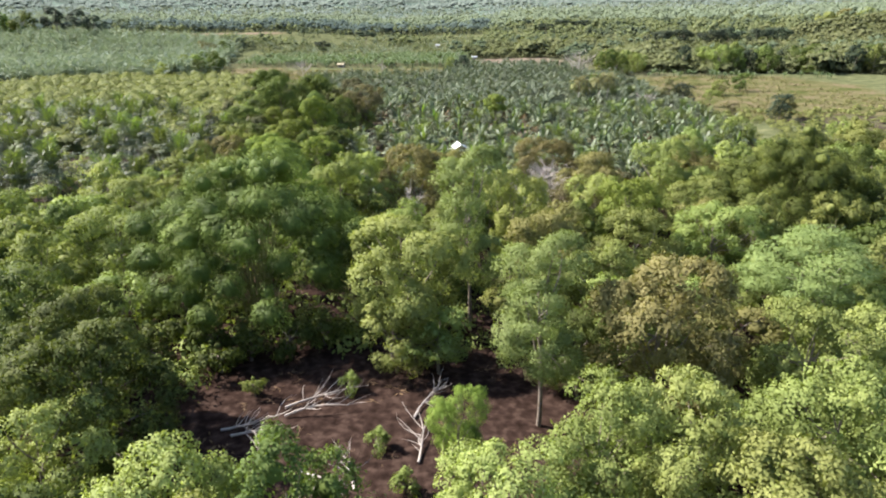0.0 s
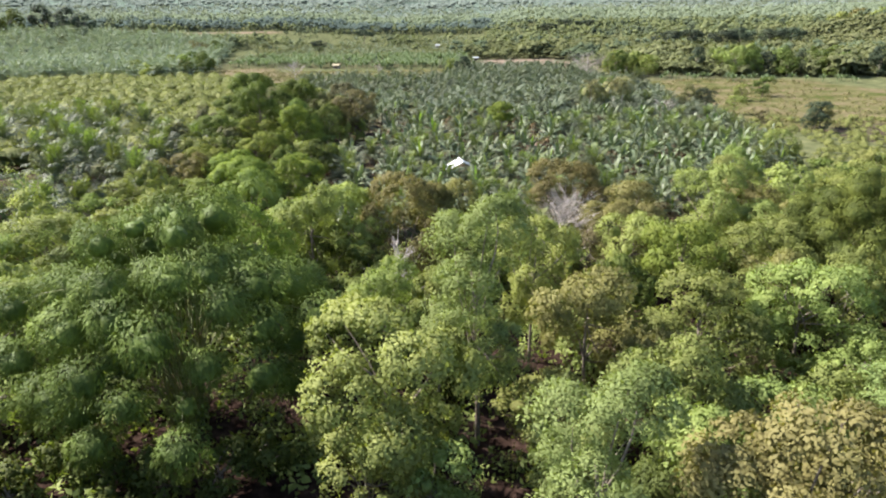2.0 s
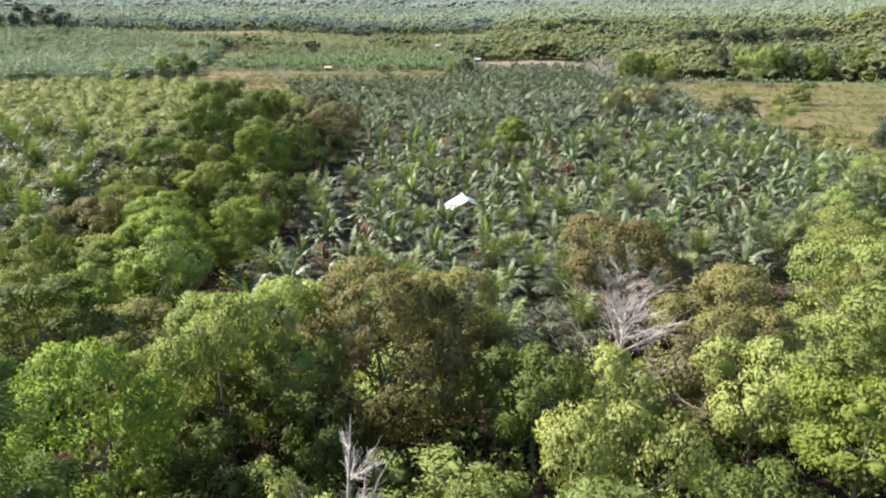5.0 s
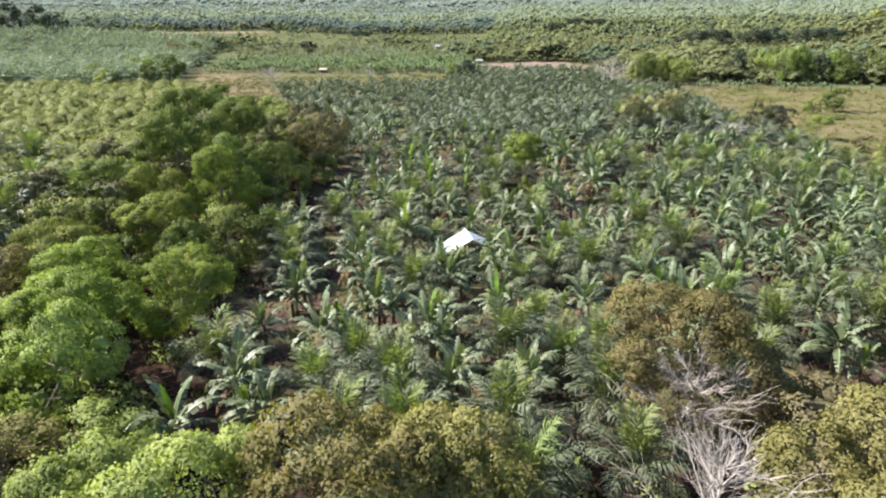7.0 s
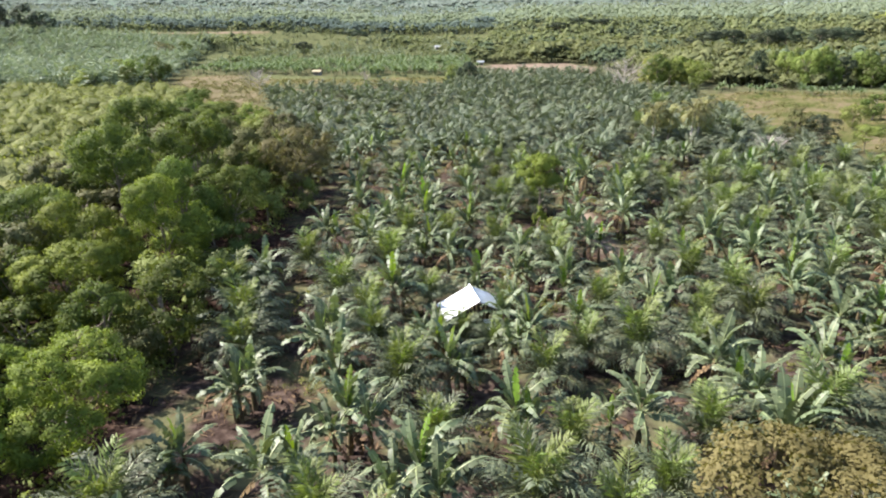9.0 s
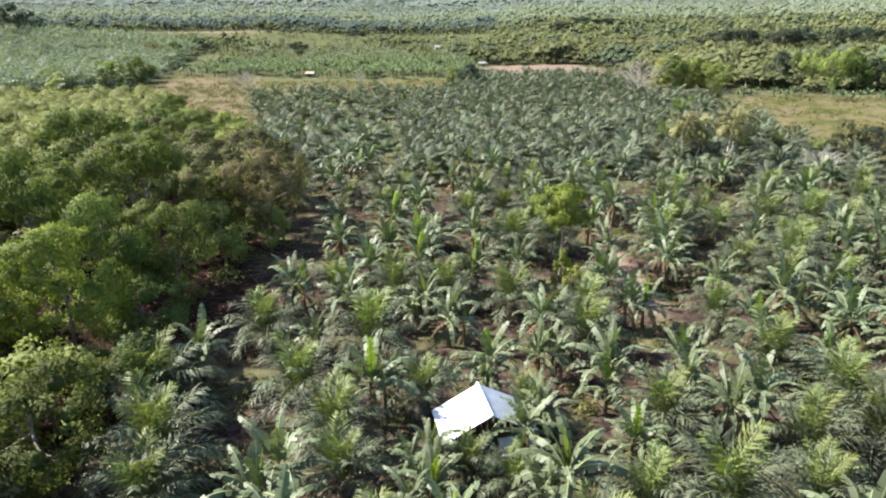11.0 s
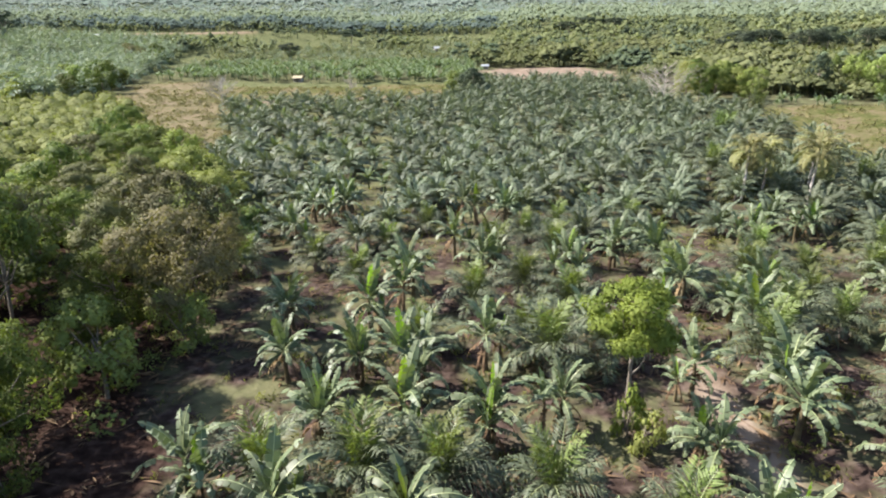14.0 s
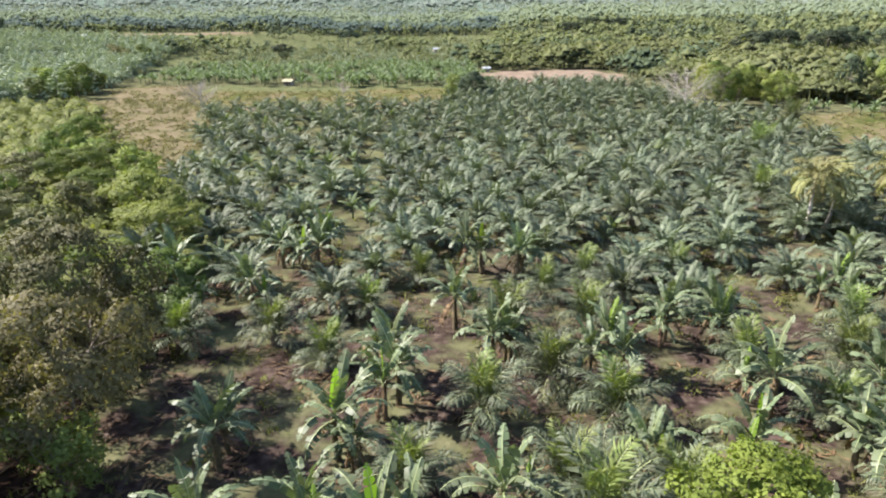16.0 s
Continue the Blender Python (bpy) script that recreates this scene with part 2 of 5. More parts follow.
def crown_geo(seed, radius, low, top, boughs, puff, per, length, width, gaps=0.2, up=0.45, droop=0.25):
    """An uneven crown: a handful of lobes, boughs on their outsides, each bough a loose tuft of leaves."""
    rng = np.random.default_rng(seed)
    geo = Geo()
    half = (top - low) / 2
    scale = np.array([radius, radius, half])
    nl = 9
    a = np.arange(nl) * 2.4 + rng.uniform(0, 6)
    h = np.linspace(-0.7, 0.6, nl)[rng.permutation(nl)]
    h[0] = 0.62
    out = np.sqrt(np.clip(1 - h * h, 0.1, 1)) * rng.uniform(0.45, 0.66, nl)
    out[0] *= 0.3
    lobe = np.stack([np.cos(a) * out, np.sin(a) * out, h], 1)
    size = rng.uniform(0.3, 0.46, nl)
    lobe[:, 2] = np.clip(lobe[:, 2], -1 + size * 0.9, 1 - size)
    which = rng.integers(0, nl, boughs * 3)
    d = unit(rng.normal(size=(boughs * 3, 3)) + lobe[which] * 0.8 + [0, 0, 0.25])
    c = lobe[which] + d * size[which][:, None] * (1 - gaps * rng.random((boughs * 3, 1)) ** 2)
    free = np.ones(len(c), bool)
    for k in range(nl):
        free &= (which == k) | (np.linalg.norm(c - lobe[k], axis=1) > size[k] * 0.85)
    for k in range(nl if boughs < 120 else 0):
        blob(geo, lobe[k] * scale + [0, 0, low + half], size[k] * 0.36 * scale, rng, 5, 8)
    c, d = c[free][:boughs] * (scale - puff * 0.45), d[free][:boughs]
    c[:, 2] += low + half
    u = unit(rng.normal(size=(len(c), per, 3)) + d[:, None] * 0.5 + np.array([0, 0, up]))
    tuft_r = puff * (0.65 + 0.6 * rng.random((len(c), 1, 1)))
    p = c[:, None] + u * tuft_r * (0.45 + 0.55 * rng.random((len(c), per, 1))) * np.array([1, 1, 0.72])
    nrm = unit(u + 0.5 * rng.normal(size=u.shape) + [0, 0, 0.2])
    t = unit(np.cross(nrm, rng.normal(size=u.shape)))
    t = unit(t + 0.3 * u - np.array([0, 0, droop]))
    n = len(c) * per
    k = 0.7 + 0.6 * rng.random(n)
    round_ = 0.55 * u + 0.5 * d[:, None] + 0.45 * nrm
    leaves(geo, p.reshape(n, 3), t.reshape(n, 3), nrm.reshape(n, 3), length * k, width * k, shade=round_.reshape(n, 3))
    return geo, c


def trunk_geo(seed, low, top, radius, tips, thick=0.16, count=9):
    rng = np.random.default_rng(seed)
    geo = Geo()
    fork = low + (top - low) * 0.3
    stem = bend((0, 0, -0.3), (rng.normal() * 0.3, rng.normal() * 0.3, fork + (top - low) * 0.35), rng, 0.03, 7)
    tube(geo, stem, np.linspace(thick, thick * 0.35, 7), 7)
    for tip in tips[:: max(1, len(tips) // count)]:
        a = stem[3 + int(rng.integers(0, 3))]
        tube(geo, bend(a, tip * np.array([0.9, 0.9, 1]), rng, 0.1), np.linspace(thick * 0.4, 0.02, 5), 5)
    return geo


MESHES = {}
# kind: radius, crown's low and top, boughs, tuft, leaves in one, leaf length, width, gaps
TREES = {
    "round": (4.8, 0.7, 9.5, 140, 0.84, 92, 0.235, 0.12, 0.2),
    "dense": (5.0, 1.3, 9.5, 205, 0.74, 104, 0.205, 0.112, 0.14),
    "broad": (4.8, 2.4, 9.5, 140, 0.8, 92, 0.235, 0.115, 0.3),
    "fine": (3.2, 3.4, 12.0, 170, 0.66, 130, 0.18, 0.06, 0.3),
    "plain": (4.6, 0.4, 8.0, 84, 0.98, 46, 0.36, 0.21, 0.2),
    "middle": (4.4, 0.5, 8.0, 110, 0.8, 72, 0.24, 0.125, 0.2),
    "low": (3.2, 0.3, 6.5, 84, 0.7, 66, 0.22, 0.115, 0.25),
    "small": (3.2, 0.3, 6.5, 60, 0.8, 44, 0.32, 0.18, 0.25),
    "flat": (5.2, 4.6, 9.5, 110, 0.98, 66, 0.28, 0.14, 0.2),
    "umbrella": (2.8, 5.0, 8.6, 110, 0.56, 84, 0.2, 0.1, 0.3),
    "bush": (2.2, 0.1, 3.2, 24, 0.7, 40, 0.32, 0.17, 0.2),
}


def part(name, data, mat, parent, label=""):
    """Links a mesh as one part under a thing; mat None keeps the mesh's own materials."""
    ob = new(name, data)
    ob.parent = parent
    if mat:
        ob.material_slots[0].link = "OBJECT"
        ob.material_slots[0].material = mat
    return tagged(ob, label)


def thing(name, x, y, label, category, group="", turn=0.0, size=1.0, tall=1.0, z=None):
    ob = new(name)
    ob.empty_display_size = 0.3
    zz = float(ground_z(x, y)) if z is None else z
    ob.matrix_basis = pose(x, y, zz, 0, 0, turn) @ Matrix.Diagonal((size, size, size * tall, 1))
    return tagged(ob, label, category, group)


def tree(x, y, height, kind, mat, label, radius=None, variant=None, name="tree", group="trees"):
    """A tree with trunk and crown, height metres tall."""
    rng = random.Random(int(x * 71 + y * 131))
    v = rng.randrange(3) if variant is None else variant
    r, low, top, boughs, puff, per, ln, wd, gaps = TREES[kind]
    key = kind, v
    if key not in MESHES:
        geo, tips = crown_geo(hash_seed(kind) + v, r, low, top, boughs, puff, per, ln, wd, gaps, droop=-0.25 if kind == "fine" else 0.25)
        MESHES[key] = (geo.build(f"crown_{kind}", [GREEN]), trunk_geo(v + 40, low, top, r, tips).build(f"trunk_{kind}", [TRUNK], True))
    crown, trunk = MESHES[key]
    s = (radius or r * height / top) / r
    ob = thing(name, x, y, label, name.split("_")[-1], group, rng.uniform(0, 360), s, height / (top * s))
    part("trunk", trunk, None, ob)
    part("crown", crown, mat, ob)
    return ob


def hash_seed(text):
    return sum(ord(c) * 7 * (i + 1) for i, c in enumerate(text))


def bamboo(x, y, height, radius, seed, label):
    """A clump of arching culms that end in heavy, rounded plumes of narrow drooping leaves."""
    rng = np.random.default_rng(seed)
    leaf, culms = Geo(), []

    def plume(c, o, size, n, phase):
        blob(leaf, c - [0, 0, 0.15 * size], [size * 0.5, size * 0.5, size * 0.4], rng, 4, 7)
        u = unit(rng.normal(size=(n, 3)) + [0, 0, 0.4] + o * 0.35)
        lump = 0.86 + 0.16 * np.sin(u[:, :1] * 5 + phase) * np.sin(u[:, 1:2] * 5 + 2 * phase)
        q = c + u * size * lump * (0.7 + 0.32 * rng.random((n, 1)) ** 0.7) * [1.0, 1.0, 0.85]
        d = unit(u * 0.6 + o * 0.35 + rng.normal(size=(n, 3)) * 0.35 - [0, 0, 0.75])
        leaves(leaf, q, d, unit(u + 0.4 * rng.normal(size=(n, 3))), rng.uniform(0.18, 0.34, n), rng.uniform(0.04, 0.07, n), shade=u + 0.2 * rng.normal(size=(n, 3)))

    count = 50
    for i in range(count):
        f = (i + 0.5) / count
        az, tilt = i * 2.39996, math.acos(1 - f * 0.9) * rng.uniform(0.94, 1.05)
        k = rng.uniform(0.7, 1.06)
        o = np.array([math.cos(az), math.sin(az), 0])
        tip = o * radius * math.sin(tilt) * k + [0, 0, height * (0.22 + 0.74 * math.cos(tilt) * k)]
        s = np.linspace(0, 1, 9)[:, None]
        p0, p1 = o * 1.4 * rng.random(), o * radius * 0.25 * math.sin(tilt) + [0, 0, tip[2] * 1.25 + 1]
        path = (1 - s) ** 2 * p0 + 2 * s * (1 - s) * p1 + s * s * tip
        stem = Geo()
        tube(stem, path, np.linspace(0.06, 0.015, 9), 5)
        culms.append(stem.build("culm", [CULM], True))
        plume(path[8], o, rng.uniform(1.3, 2.3), 1600, i)
        if i % 2 == 0:
            plume(path[6] + rng.normal(size=3) * 0.4, o, rng.uniform(1.2, 1.7), 350, i + 7)
    ob = thing("bamboo_clump", x, y, label, "bamboo", "bamboo clumps")
    for culm in culms:
        part("culm", culm, None, ob)
    part("crown", leaf.build("bamboo_leaves", [BAMBOO]), None, ob)


def bare_tree(x, y, height, spread, seed, label, name="dead_tree"):
    """A leafless tree: stem, limbs and twigs."""
    rng = np.random.default_rng(seed)
    geo, twigs, limbs = Geo(), Geo(), []
    stem = bend((0, 0, -0.2), (0.3, 0.2, height), rng, 0.02, 9)
    tube(geo, stem, np.linspace(0.015 * height + 0.03, 0.015, 9), 7)
    for i in range(30):
        f = rng.uniform(0.25, 0.95)
        a, az = stem[int(f * 8)], rng.uniform(0, 6.283)
        ln = spread * (1.15 - f) * rng.uniform(0.7, 1.2)
        tip = a + np.array([math.cos(az) * ln, math.sin(az) * ln, ln * rng.uniform(0.5, 1.0)])
        line, limb = bend(a, tip, rng, 0.1, 6), Geo()
        tube(limb, line, np.linspace(0.04, 0.01, 6), 4)
        limbs.append(limb.build("bare_limb", [DEADWOOD], True))
        for k in range(26):
            b = line[int(rng.integers(1, 6))]
            e = b + (tip - a) * rng.uniform(0.2, 0.5) + rng.normal(size=3) * ln * 0.16
            tube(twigs, bend(b, e, rng, 0.12, 4), np.linspace(0.014, 0.005, 4), 3)
    ob = thing(name, x, y, label, "tree", "bare trees")
    stem_part = part("trunk", geo.build("bare_trunk", [DEADWOOD], True), None, ob)
    for limb in limbs:
        part("limb", limb, None, ob)
    tagged(part("brushwood", twigs.build("bare_twigs", [DEADWOOD]), None, stem_part), kind="stuff")


# ---- bananas and palms ----
def arch(length, rise, drop, n, power=1.3):
    """An arching midrib in the x-z plane: points and directions."""
    s = np.linspace(0, 1, n + 1)
    a = np.radians(rise - drop * s ** power)
    step = np.stack([np.cos(a), np.zeros(n + 1), np.sin(a)], 1) * length / n
    return np.concatenate([[[0, 0, 0]], np.cumsum(step[:-1], 0)]), unit(step)


def banana_leaf(seed, length, width, rise, drop, mats, torn=0.5, stalk=0.12, lift_=6.0):
    """A paddle-shaped leaf on an arching rib; its halves are torn into strips that hang by themselves."""
    rng = np.random.default_rng(seed)
    geo, n = Geo(), 26
    p, d = arch(length, rise, drop, n, 1.7)
    side = np.array([0, 1.0, 0])
    up = np.cross(d, side)
    up = np.where(up[:, 2:3] < 0, -up, up)
    s = np.linspace(0, 1, n + 1)
    f = np.clip((s - stalk) / (1 - stalk), 0, 1)
    w = np.where(s < stalk, 0.02, width * 0.5 * np.clip(np.minimum(f * 7, 1) ** 0.6 * (1 - f ** 3.2) ** 0.55, 0.04, 1))
    first = int(np.argmax(s >= stalk * 0.8))
    for sg in (-1, 1):
        i = first
        while i < n:
            k = min(n - i, int(rng.integers(1, 4)) if rng.random() < torn else int(rng.integers(3, 7)))
            hang = math.radians(rng.uniform(-lift_, 14) + (rng.random() < torn) * rng.uniform(6, 34))
            j = np.arange(i, i + k + 1)
            out = side * sg * math.cos(hang) - up[j] * math.sin(hang) + d[j] * 0.22
            tip = p[j] + out * np.maximum(w[j], 0.03)[:, None]
            if k > 1 or torn > 0.3:
                tip[0] += d[i] * 0.035
                tip[-1] -= d[i + k] * 0.05
            m = np.arange(k)
            geo.add(np.stack([p[j], tip], 1), np.stack([2 * m, 2 * m + 1, 2 * m + 3, 2 * m + 2], 1))
            i += k
    r = np.linspace(0.035, 0.008, n + 1)[:, None]
    lift = up * 0.012
    rib = np.stack([p - side * r + lift, p + side * r + lift], 1)
    i = np.arange(n)
    geo.add(rib, np.stack([2 * i, 2 * i + 1, 2 * i + 3, 2 * i + 2], 1), 1)
    return geo.build("banana_leaf", mats)


LEAF_SETS = [banana_leaf(k, 2.75 - 0.05 * k, 0.56, (76, 66, 55, 43, 30, 14)[k], (62, 84, 98, 106, 108, 104)[k], [BANANA, RIB], 0.45 + 0.1 * k) for k in range(6)]
SHOOT_LEAF = [banana_leaf(20 + k, 2.3, 0.46, 88, 10 + 10 * k, [SHOOT, RIB], 0.02) for k in range(2)]
UP_LEAF = [banana_leaf(30 + k, 2.6, 0.56, 82, 34 + 14 * k, [BANANA, RIB], 0.4) for k in range(2)]
DEAD_LEAF = [banana_leaf(25 + k, 1.9, 0.4, -34, 54, [DEADLEAF, DEADLEAF], 0.9) for k in range(2)]


def stem_mesh(seed):
    rng, geo = np.random.default_rng(seed), Geo()
    tube(geo, bend((0, 0, -0.2), (0.1, 0.05, 2.2), rng, 0.02, 6), [0.17, 0.16, 0.14, 0.12, 0.1, 0.08], 8)
    return geo.build("banana_stem", [STEM], True)


STEMS = [stem_mesh(k) for k in range(2)]


def banana_recipe(seed):
    """Pieces of one banana plant: name, mesh and pose."""
    rng = random.Random(seed)
    out = []
    stems = [(0, 0, 1.0)]
    for i in range(rng.choice((1, 1, 2, 2))):
        a, far = rng.uniform(0, 6.283), rng.uniform(0.7, 1.3)
        stems.append((math.cos(a) * far, math.sin(a) * far, rng.uniform(0.6, 0.92)))
    for sx, sy, k in stems:
        out.append(("pseudostem", STEMS[rng.randrange(2)], pose(sx, sy, 0) @ Matrix.Scale(k, 4)))
        turn = rng.uniform(0, 360)
        count = rng.choice((13, 14, 15)) if k == 1.0 else 10
        for i in range(count):
            age = min(5, int(i * 6 / count))
            m = LEAF_SETS[age] if i > 1 else UP_LEAF[i]
            turn += 137.5 + rng.uniform(-24, 24)
            out.append(("leaf", m, pose(sx, sy, (2.2 - 0.05 * age) * k, rng.uniform(-14, 14), rng.uniform(-8, 8), turn) @ Matrix.Scale(k * rng.uniform(0.8, 1.08), 4)))
        if rng.random() < 0.5:
            out.append(("young_leaf", SHOOT_LEAF[rng.randrange(2)], pose(sx, sy, 2.15 * k, 0, rng.uniform(-6, 6), turn + 70) @ Matrix.Scale(k, 4)))
        for i in range(rng.choice((2, 3, 4))):
            out.append(("dead_leaf", DEAD_LEAF[i % 2], pose(sx, sy, 1.95 * k, 0, 0, rng.uniform(0, 360)) @ Matrix.Scale(k, 4)))
    return out


def feather(geo, rng, p, d, leaflet, wide, bare=0.13, loose=1.0):
    """Two rows of narrow leaflets along an arching rib p with directions d."""
    n = len(p) - 1
    side = np.array([0, 1.0, 0])
    up = np.cross(side, d)
    up = np.where(up[:, 2:3] < -0.2, -up, up)
    s = np.linspace(0, 1, n + 1)
    sel = s > bare
    c, f = sel.sum(), ((s - bare) / (1 - bare))[sel]
    for sg in (-1, 1):
        raise_ = 0.12 + loose * rng.uniform(-0.37, 0.38, (c, 1))
        dirs = unit(d[sel] * (0.45 + 0.5 * f[:, None]) + side * sg + up[sel] * raise_ + rng.normal(size=(c, 3)) * 0.1 * loose)
        ln = leaflet * np.clip(np.sin(np.pi * (0.2 + 0.72 * f)), 0.2, 1) ** 0.7 * rng.uniform(0.85, 1.12, c)
        leaves(geo, p[sel], dirs, up[sel] + side * sg * rng.uniform(-0.5, 0.5, (c, 1)) * loose, ln, wide * rng.uniform(0.8, 1.2, c), 0, 0.1, 0.32)


def palm_frond(seed, length, rise, drop, mats, pairs=24, leaflet=0.8, wide=0.085):
    rng = np.random.default_rng(seed)
    geo = Geo()
    p, d = arch(length, rise, drop, pairs, 1.7)
    feather(geo, rng, p, d, leaflet, wide)
    side = np.array([0, 1.0, 0])
    r = np.linspace(0.04, 0.006, pairs + 1)[:, None]
    p, r = p[::4], r[::4]
    i = np.arange(len(p) - 1)
    geo.add(np.stack([p - side * r, p + side * r], 1), np.stack([2 * i, 2 * i + 1, 2 * i + 3, 2 * i + 2], 1), 1)
    return geo.build("palm_frond", mats)


FRONDS = [palm_frond(60 + k, 3.1 - 0.1 * abs(k - 2), (86, 76, 64, 50, 34)[k], (42, 66, 88, 102, 108)[k], [YOUNGFROND if k == 0 else PALM, RIB], 24, 0.8, 0.085) for k in range(5)]
SPEAR = palm_frond(79, 2.3, 88, 16, [SHOOT, RIB], 14, 0.5, 0.08)
DRY_FROND = palm_frond(77, 2.4, -15, 60, [DEADLEAF, DEADLEAF], 16, 0.6, 0.07)


def palm_stump(seed):
    rng, geo = np.random.default_rng(seed), Geo()
    tube(geo, bend((0, 0, -0.2), (0, 0, 0.9), rng, 0.0, 5), [0.34, 0.36, 0.33, 0.3, 0.2], 9)
    for i in range(26):
        az, z = i * 2.4, 0.1 + 0.03 * i
        o = np.array([math.cos(az), math.sin(az), 0])
        tube(geo, [o * 0.26 + [0, 0, z], o * 0.42 + [0, 0, z + 0.16]], [0.07, 0.03], 4)
    return geo.build("palm_trunk", [TRUNK])


STUMP = palm_stump(5)


def palm_recipe(seed):
    rng = random.Random(seed)
    out = [("trunk", STUMP, pose(0, 0, 0))]
    turn = rng.uniform(0, 360)
    for i in range(27):
        turn += 137.5 + rng.uniform(-12, 12)
        out.append(("frond", FRONDS[min(4, int(i * 5 / 27))], pose(0, 0, 1.0 - 0.018 * i, rng.uniform(-12, 12), 0, turn) @ Matrix.Scale(rng.uniform(0.85, 1.08), 4)))
    if rng.random() < 0.5:
        out.append(("spear", SPEAR, pose(0, 0, 0.9, 0, 0, turn)))
    for i in range(rng.choice((0, 1, 2))):
        out.append(("dry_frond", DRY_FROND, pose(0, 0, 0.6, 0, 0, rng.uniform(0, 360))))
    return out


def mesh_arrays(me):
    v, q, mi = np.empty(len(me.vertices) * 3), np.empty(len(me.loops), np.int32), np.empty(len(me.polygons), np.int32)
    me.vertices.foreach_get("co", v)
    me.loops.foreach_get("vertex_index", q)
    me.polygons.foreach_get("material_index", mi)
    return v.reshape(-1, 3), q.reshape(-1, 4), [me.materials[i] for i in range(len(me.materials))], mi


def merged(name, pieces):
    """One mesh from pieces (name, mesh, pose)."""
    geo, mats = Geo(), []
    for _, me, m in pieces:
        v, q, mm, mi = mesh_arrays(me)
        a = np.array(m)
        idx = [mats.index(x) if x in mats else (mats.append(x), len(mats) - 1)[1] for x in mm]
        geo.add(v @ a[:3, :3].T + a[:3, 3], q)
        geo.m[-1] = np.array(idx)[mi]
    return geo.build(name, mats)


BANANA_RECIPES = [banana_recipe(100 + k) for k in range(9)]
PALM_RECIPES = [palm_recipe(200 + k) for k in range(6)]
BANANA_CROWNS = [merged("banana_crown", [q for q in r if q[0] != "pseudostem"]) for r in BANANA_RECIPES]
BANANA_STEMS = [merged("banana_stems", [q for q in r if q[0] == "pseudostem"]) for r in BANANA_RECIPES]
PALM_CROWNS = [merged("palm_crown", [q for q in r if q[0] != "trunk"]) for r in PALM_RECIPES]
BANANA_LABEL = "banana plant with arching, torn green leaves on brown soil"
PALM_LABEL = "young oil palm with arching feathery dark green fronds"


def banana(x, y, size, near, rng):
    k = rng.randrange(len(BANANA_RECIPES))
    ob = thing("banana_plant", x, y, BANANA_LABEL, "banana plant", "banana plants", rng.uniform(0, 360), size)
    if near:
        for name, me, m in BANANA_RECIPES[k]:
            part(name, me, None, ob).matrix_basis = m
    else:
        part("pseudostem", BANANA_STEMS[k], None, ob)
        part("crown", BANANA_CROWNS[k], None, ob)


def palm(x, y, size, near, rng, tall=1.0, label=PALM_LABEL):
    k = rng.randrange(len(PALM_RECIPES))
    ob = thing("oil_palm", x, y, label, "palm", "oil palms", rng.uniform(0, 360), size, tall)
    if near:
        for name, me, m in PALM_RECIPES[k]:
            part(name, me, None, ob).matrix_basis = m
    else:
        part("trunk", STUMP, None, ob)
        part("crown", PALM_CROWNS[k], None, ob)


def palm_far(x, y, size, rng):
    ob = thing("oil_palm", x, y, PALM_LABEL, "palm", "oil palms", rng.uniform(0, 360), size)
    part("trunk", STUMP_FAR, None, ob)
    part("crown", MID_CROWNS[rng.randrange(4)], None, ob)


def plume_crown(seed, fronds, pairs, leaflet, wide):
    """A palm crown of fewer, broader leaflets: its arrays."""
    r = np.random.default_rng(seed)
    geo = Geo()
    for k in range(fronds):
        f = k / (fronds - 1)
        p, d = arch(3.3 * r.uniform(0.85, 1.08), 84 - 58 * f, 50 + 50 * f, pairs, 1.5)
        g2 = Geo()
        feather(g2, r, p, d, leaflet, wide, 0.13, 0.4)
        v, q, _ = g2.arrays()
        a = np.radians(k * 137.5 + r.uniform(-14, 14))
        rot = np.array([[np.cos(a), -np.sin(a), 0], [np.sin(a), np.cos(a), 0], [0, 0, 1]])
        geo.add(v @ rot.T + [0, 0, 0.8], q)
    return geo


def mid_crown(seed):
    return plume_crown(seed, 22, 18, 0.78, 0.19).build("palm_crown", [ROWPALM])


def short_stump():
    geo = Geo()
    tube(geo, [(0, 0, -0.2), (0, 0, 0.5), (0, 0, 0.95)], [0.36, 0.36, 0.2], 7)
    return geo.build("palm_trunk", [TRUNK])


STUMP_FAR = short_stump()
MID_CROWNS = [mid_crown(500 + k) for k in range(4)]


def coconut(x, y, height, lean, seed):
    rng = random.Random(seed)
    nr = np.random.default_rng(seed)
    ob = thing("coconut_palm", x, y, "yellowish coconut palm with a slender pale trunk", "palm", "coconut palms")
    geo = Geo()
    tube(geo, bend((0, 0, -0.2), (lean, 0, height), nr, 0.03, 9), np.linspace(0.2, 0.12, 9), 8)
    part("trunk", geo.build("coconut_trunk", [DEADWOOD], True), None, ob)
    for i in range(20):
        f = COCO_FRONDS[min(3, i // 5)]
        part("frond", f, None, ob).matrix_basis = pose(lean, 0, height, 0, 0, i * 137.5 + rng.uniform(-10, 10)) @ Matrix.Scale(rng.uniform(0.85, 1.05), 4)


COCO_FRONDS = [palm_frond(90 + k, 3.6, 66 - 26 * k, 86 + 16 * k, [COCO, RIB], 22, 0.95, 0.2) for k in range(4)]


# ---- the ground ----
def spread(inner, step, outer, grow=1.16):
    a, s = list(np.arange(0, inner + step, step)), step
    while a[-1] < outer:
        s *= grow
        a.append(a[-1] + s)
    return np.array(a)


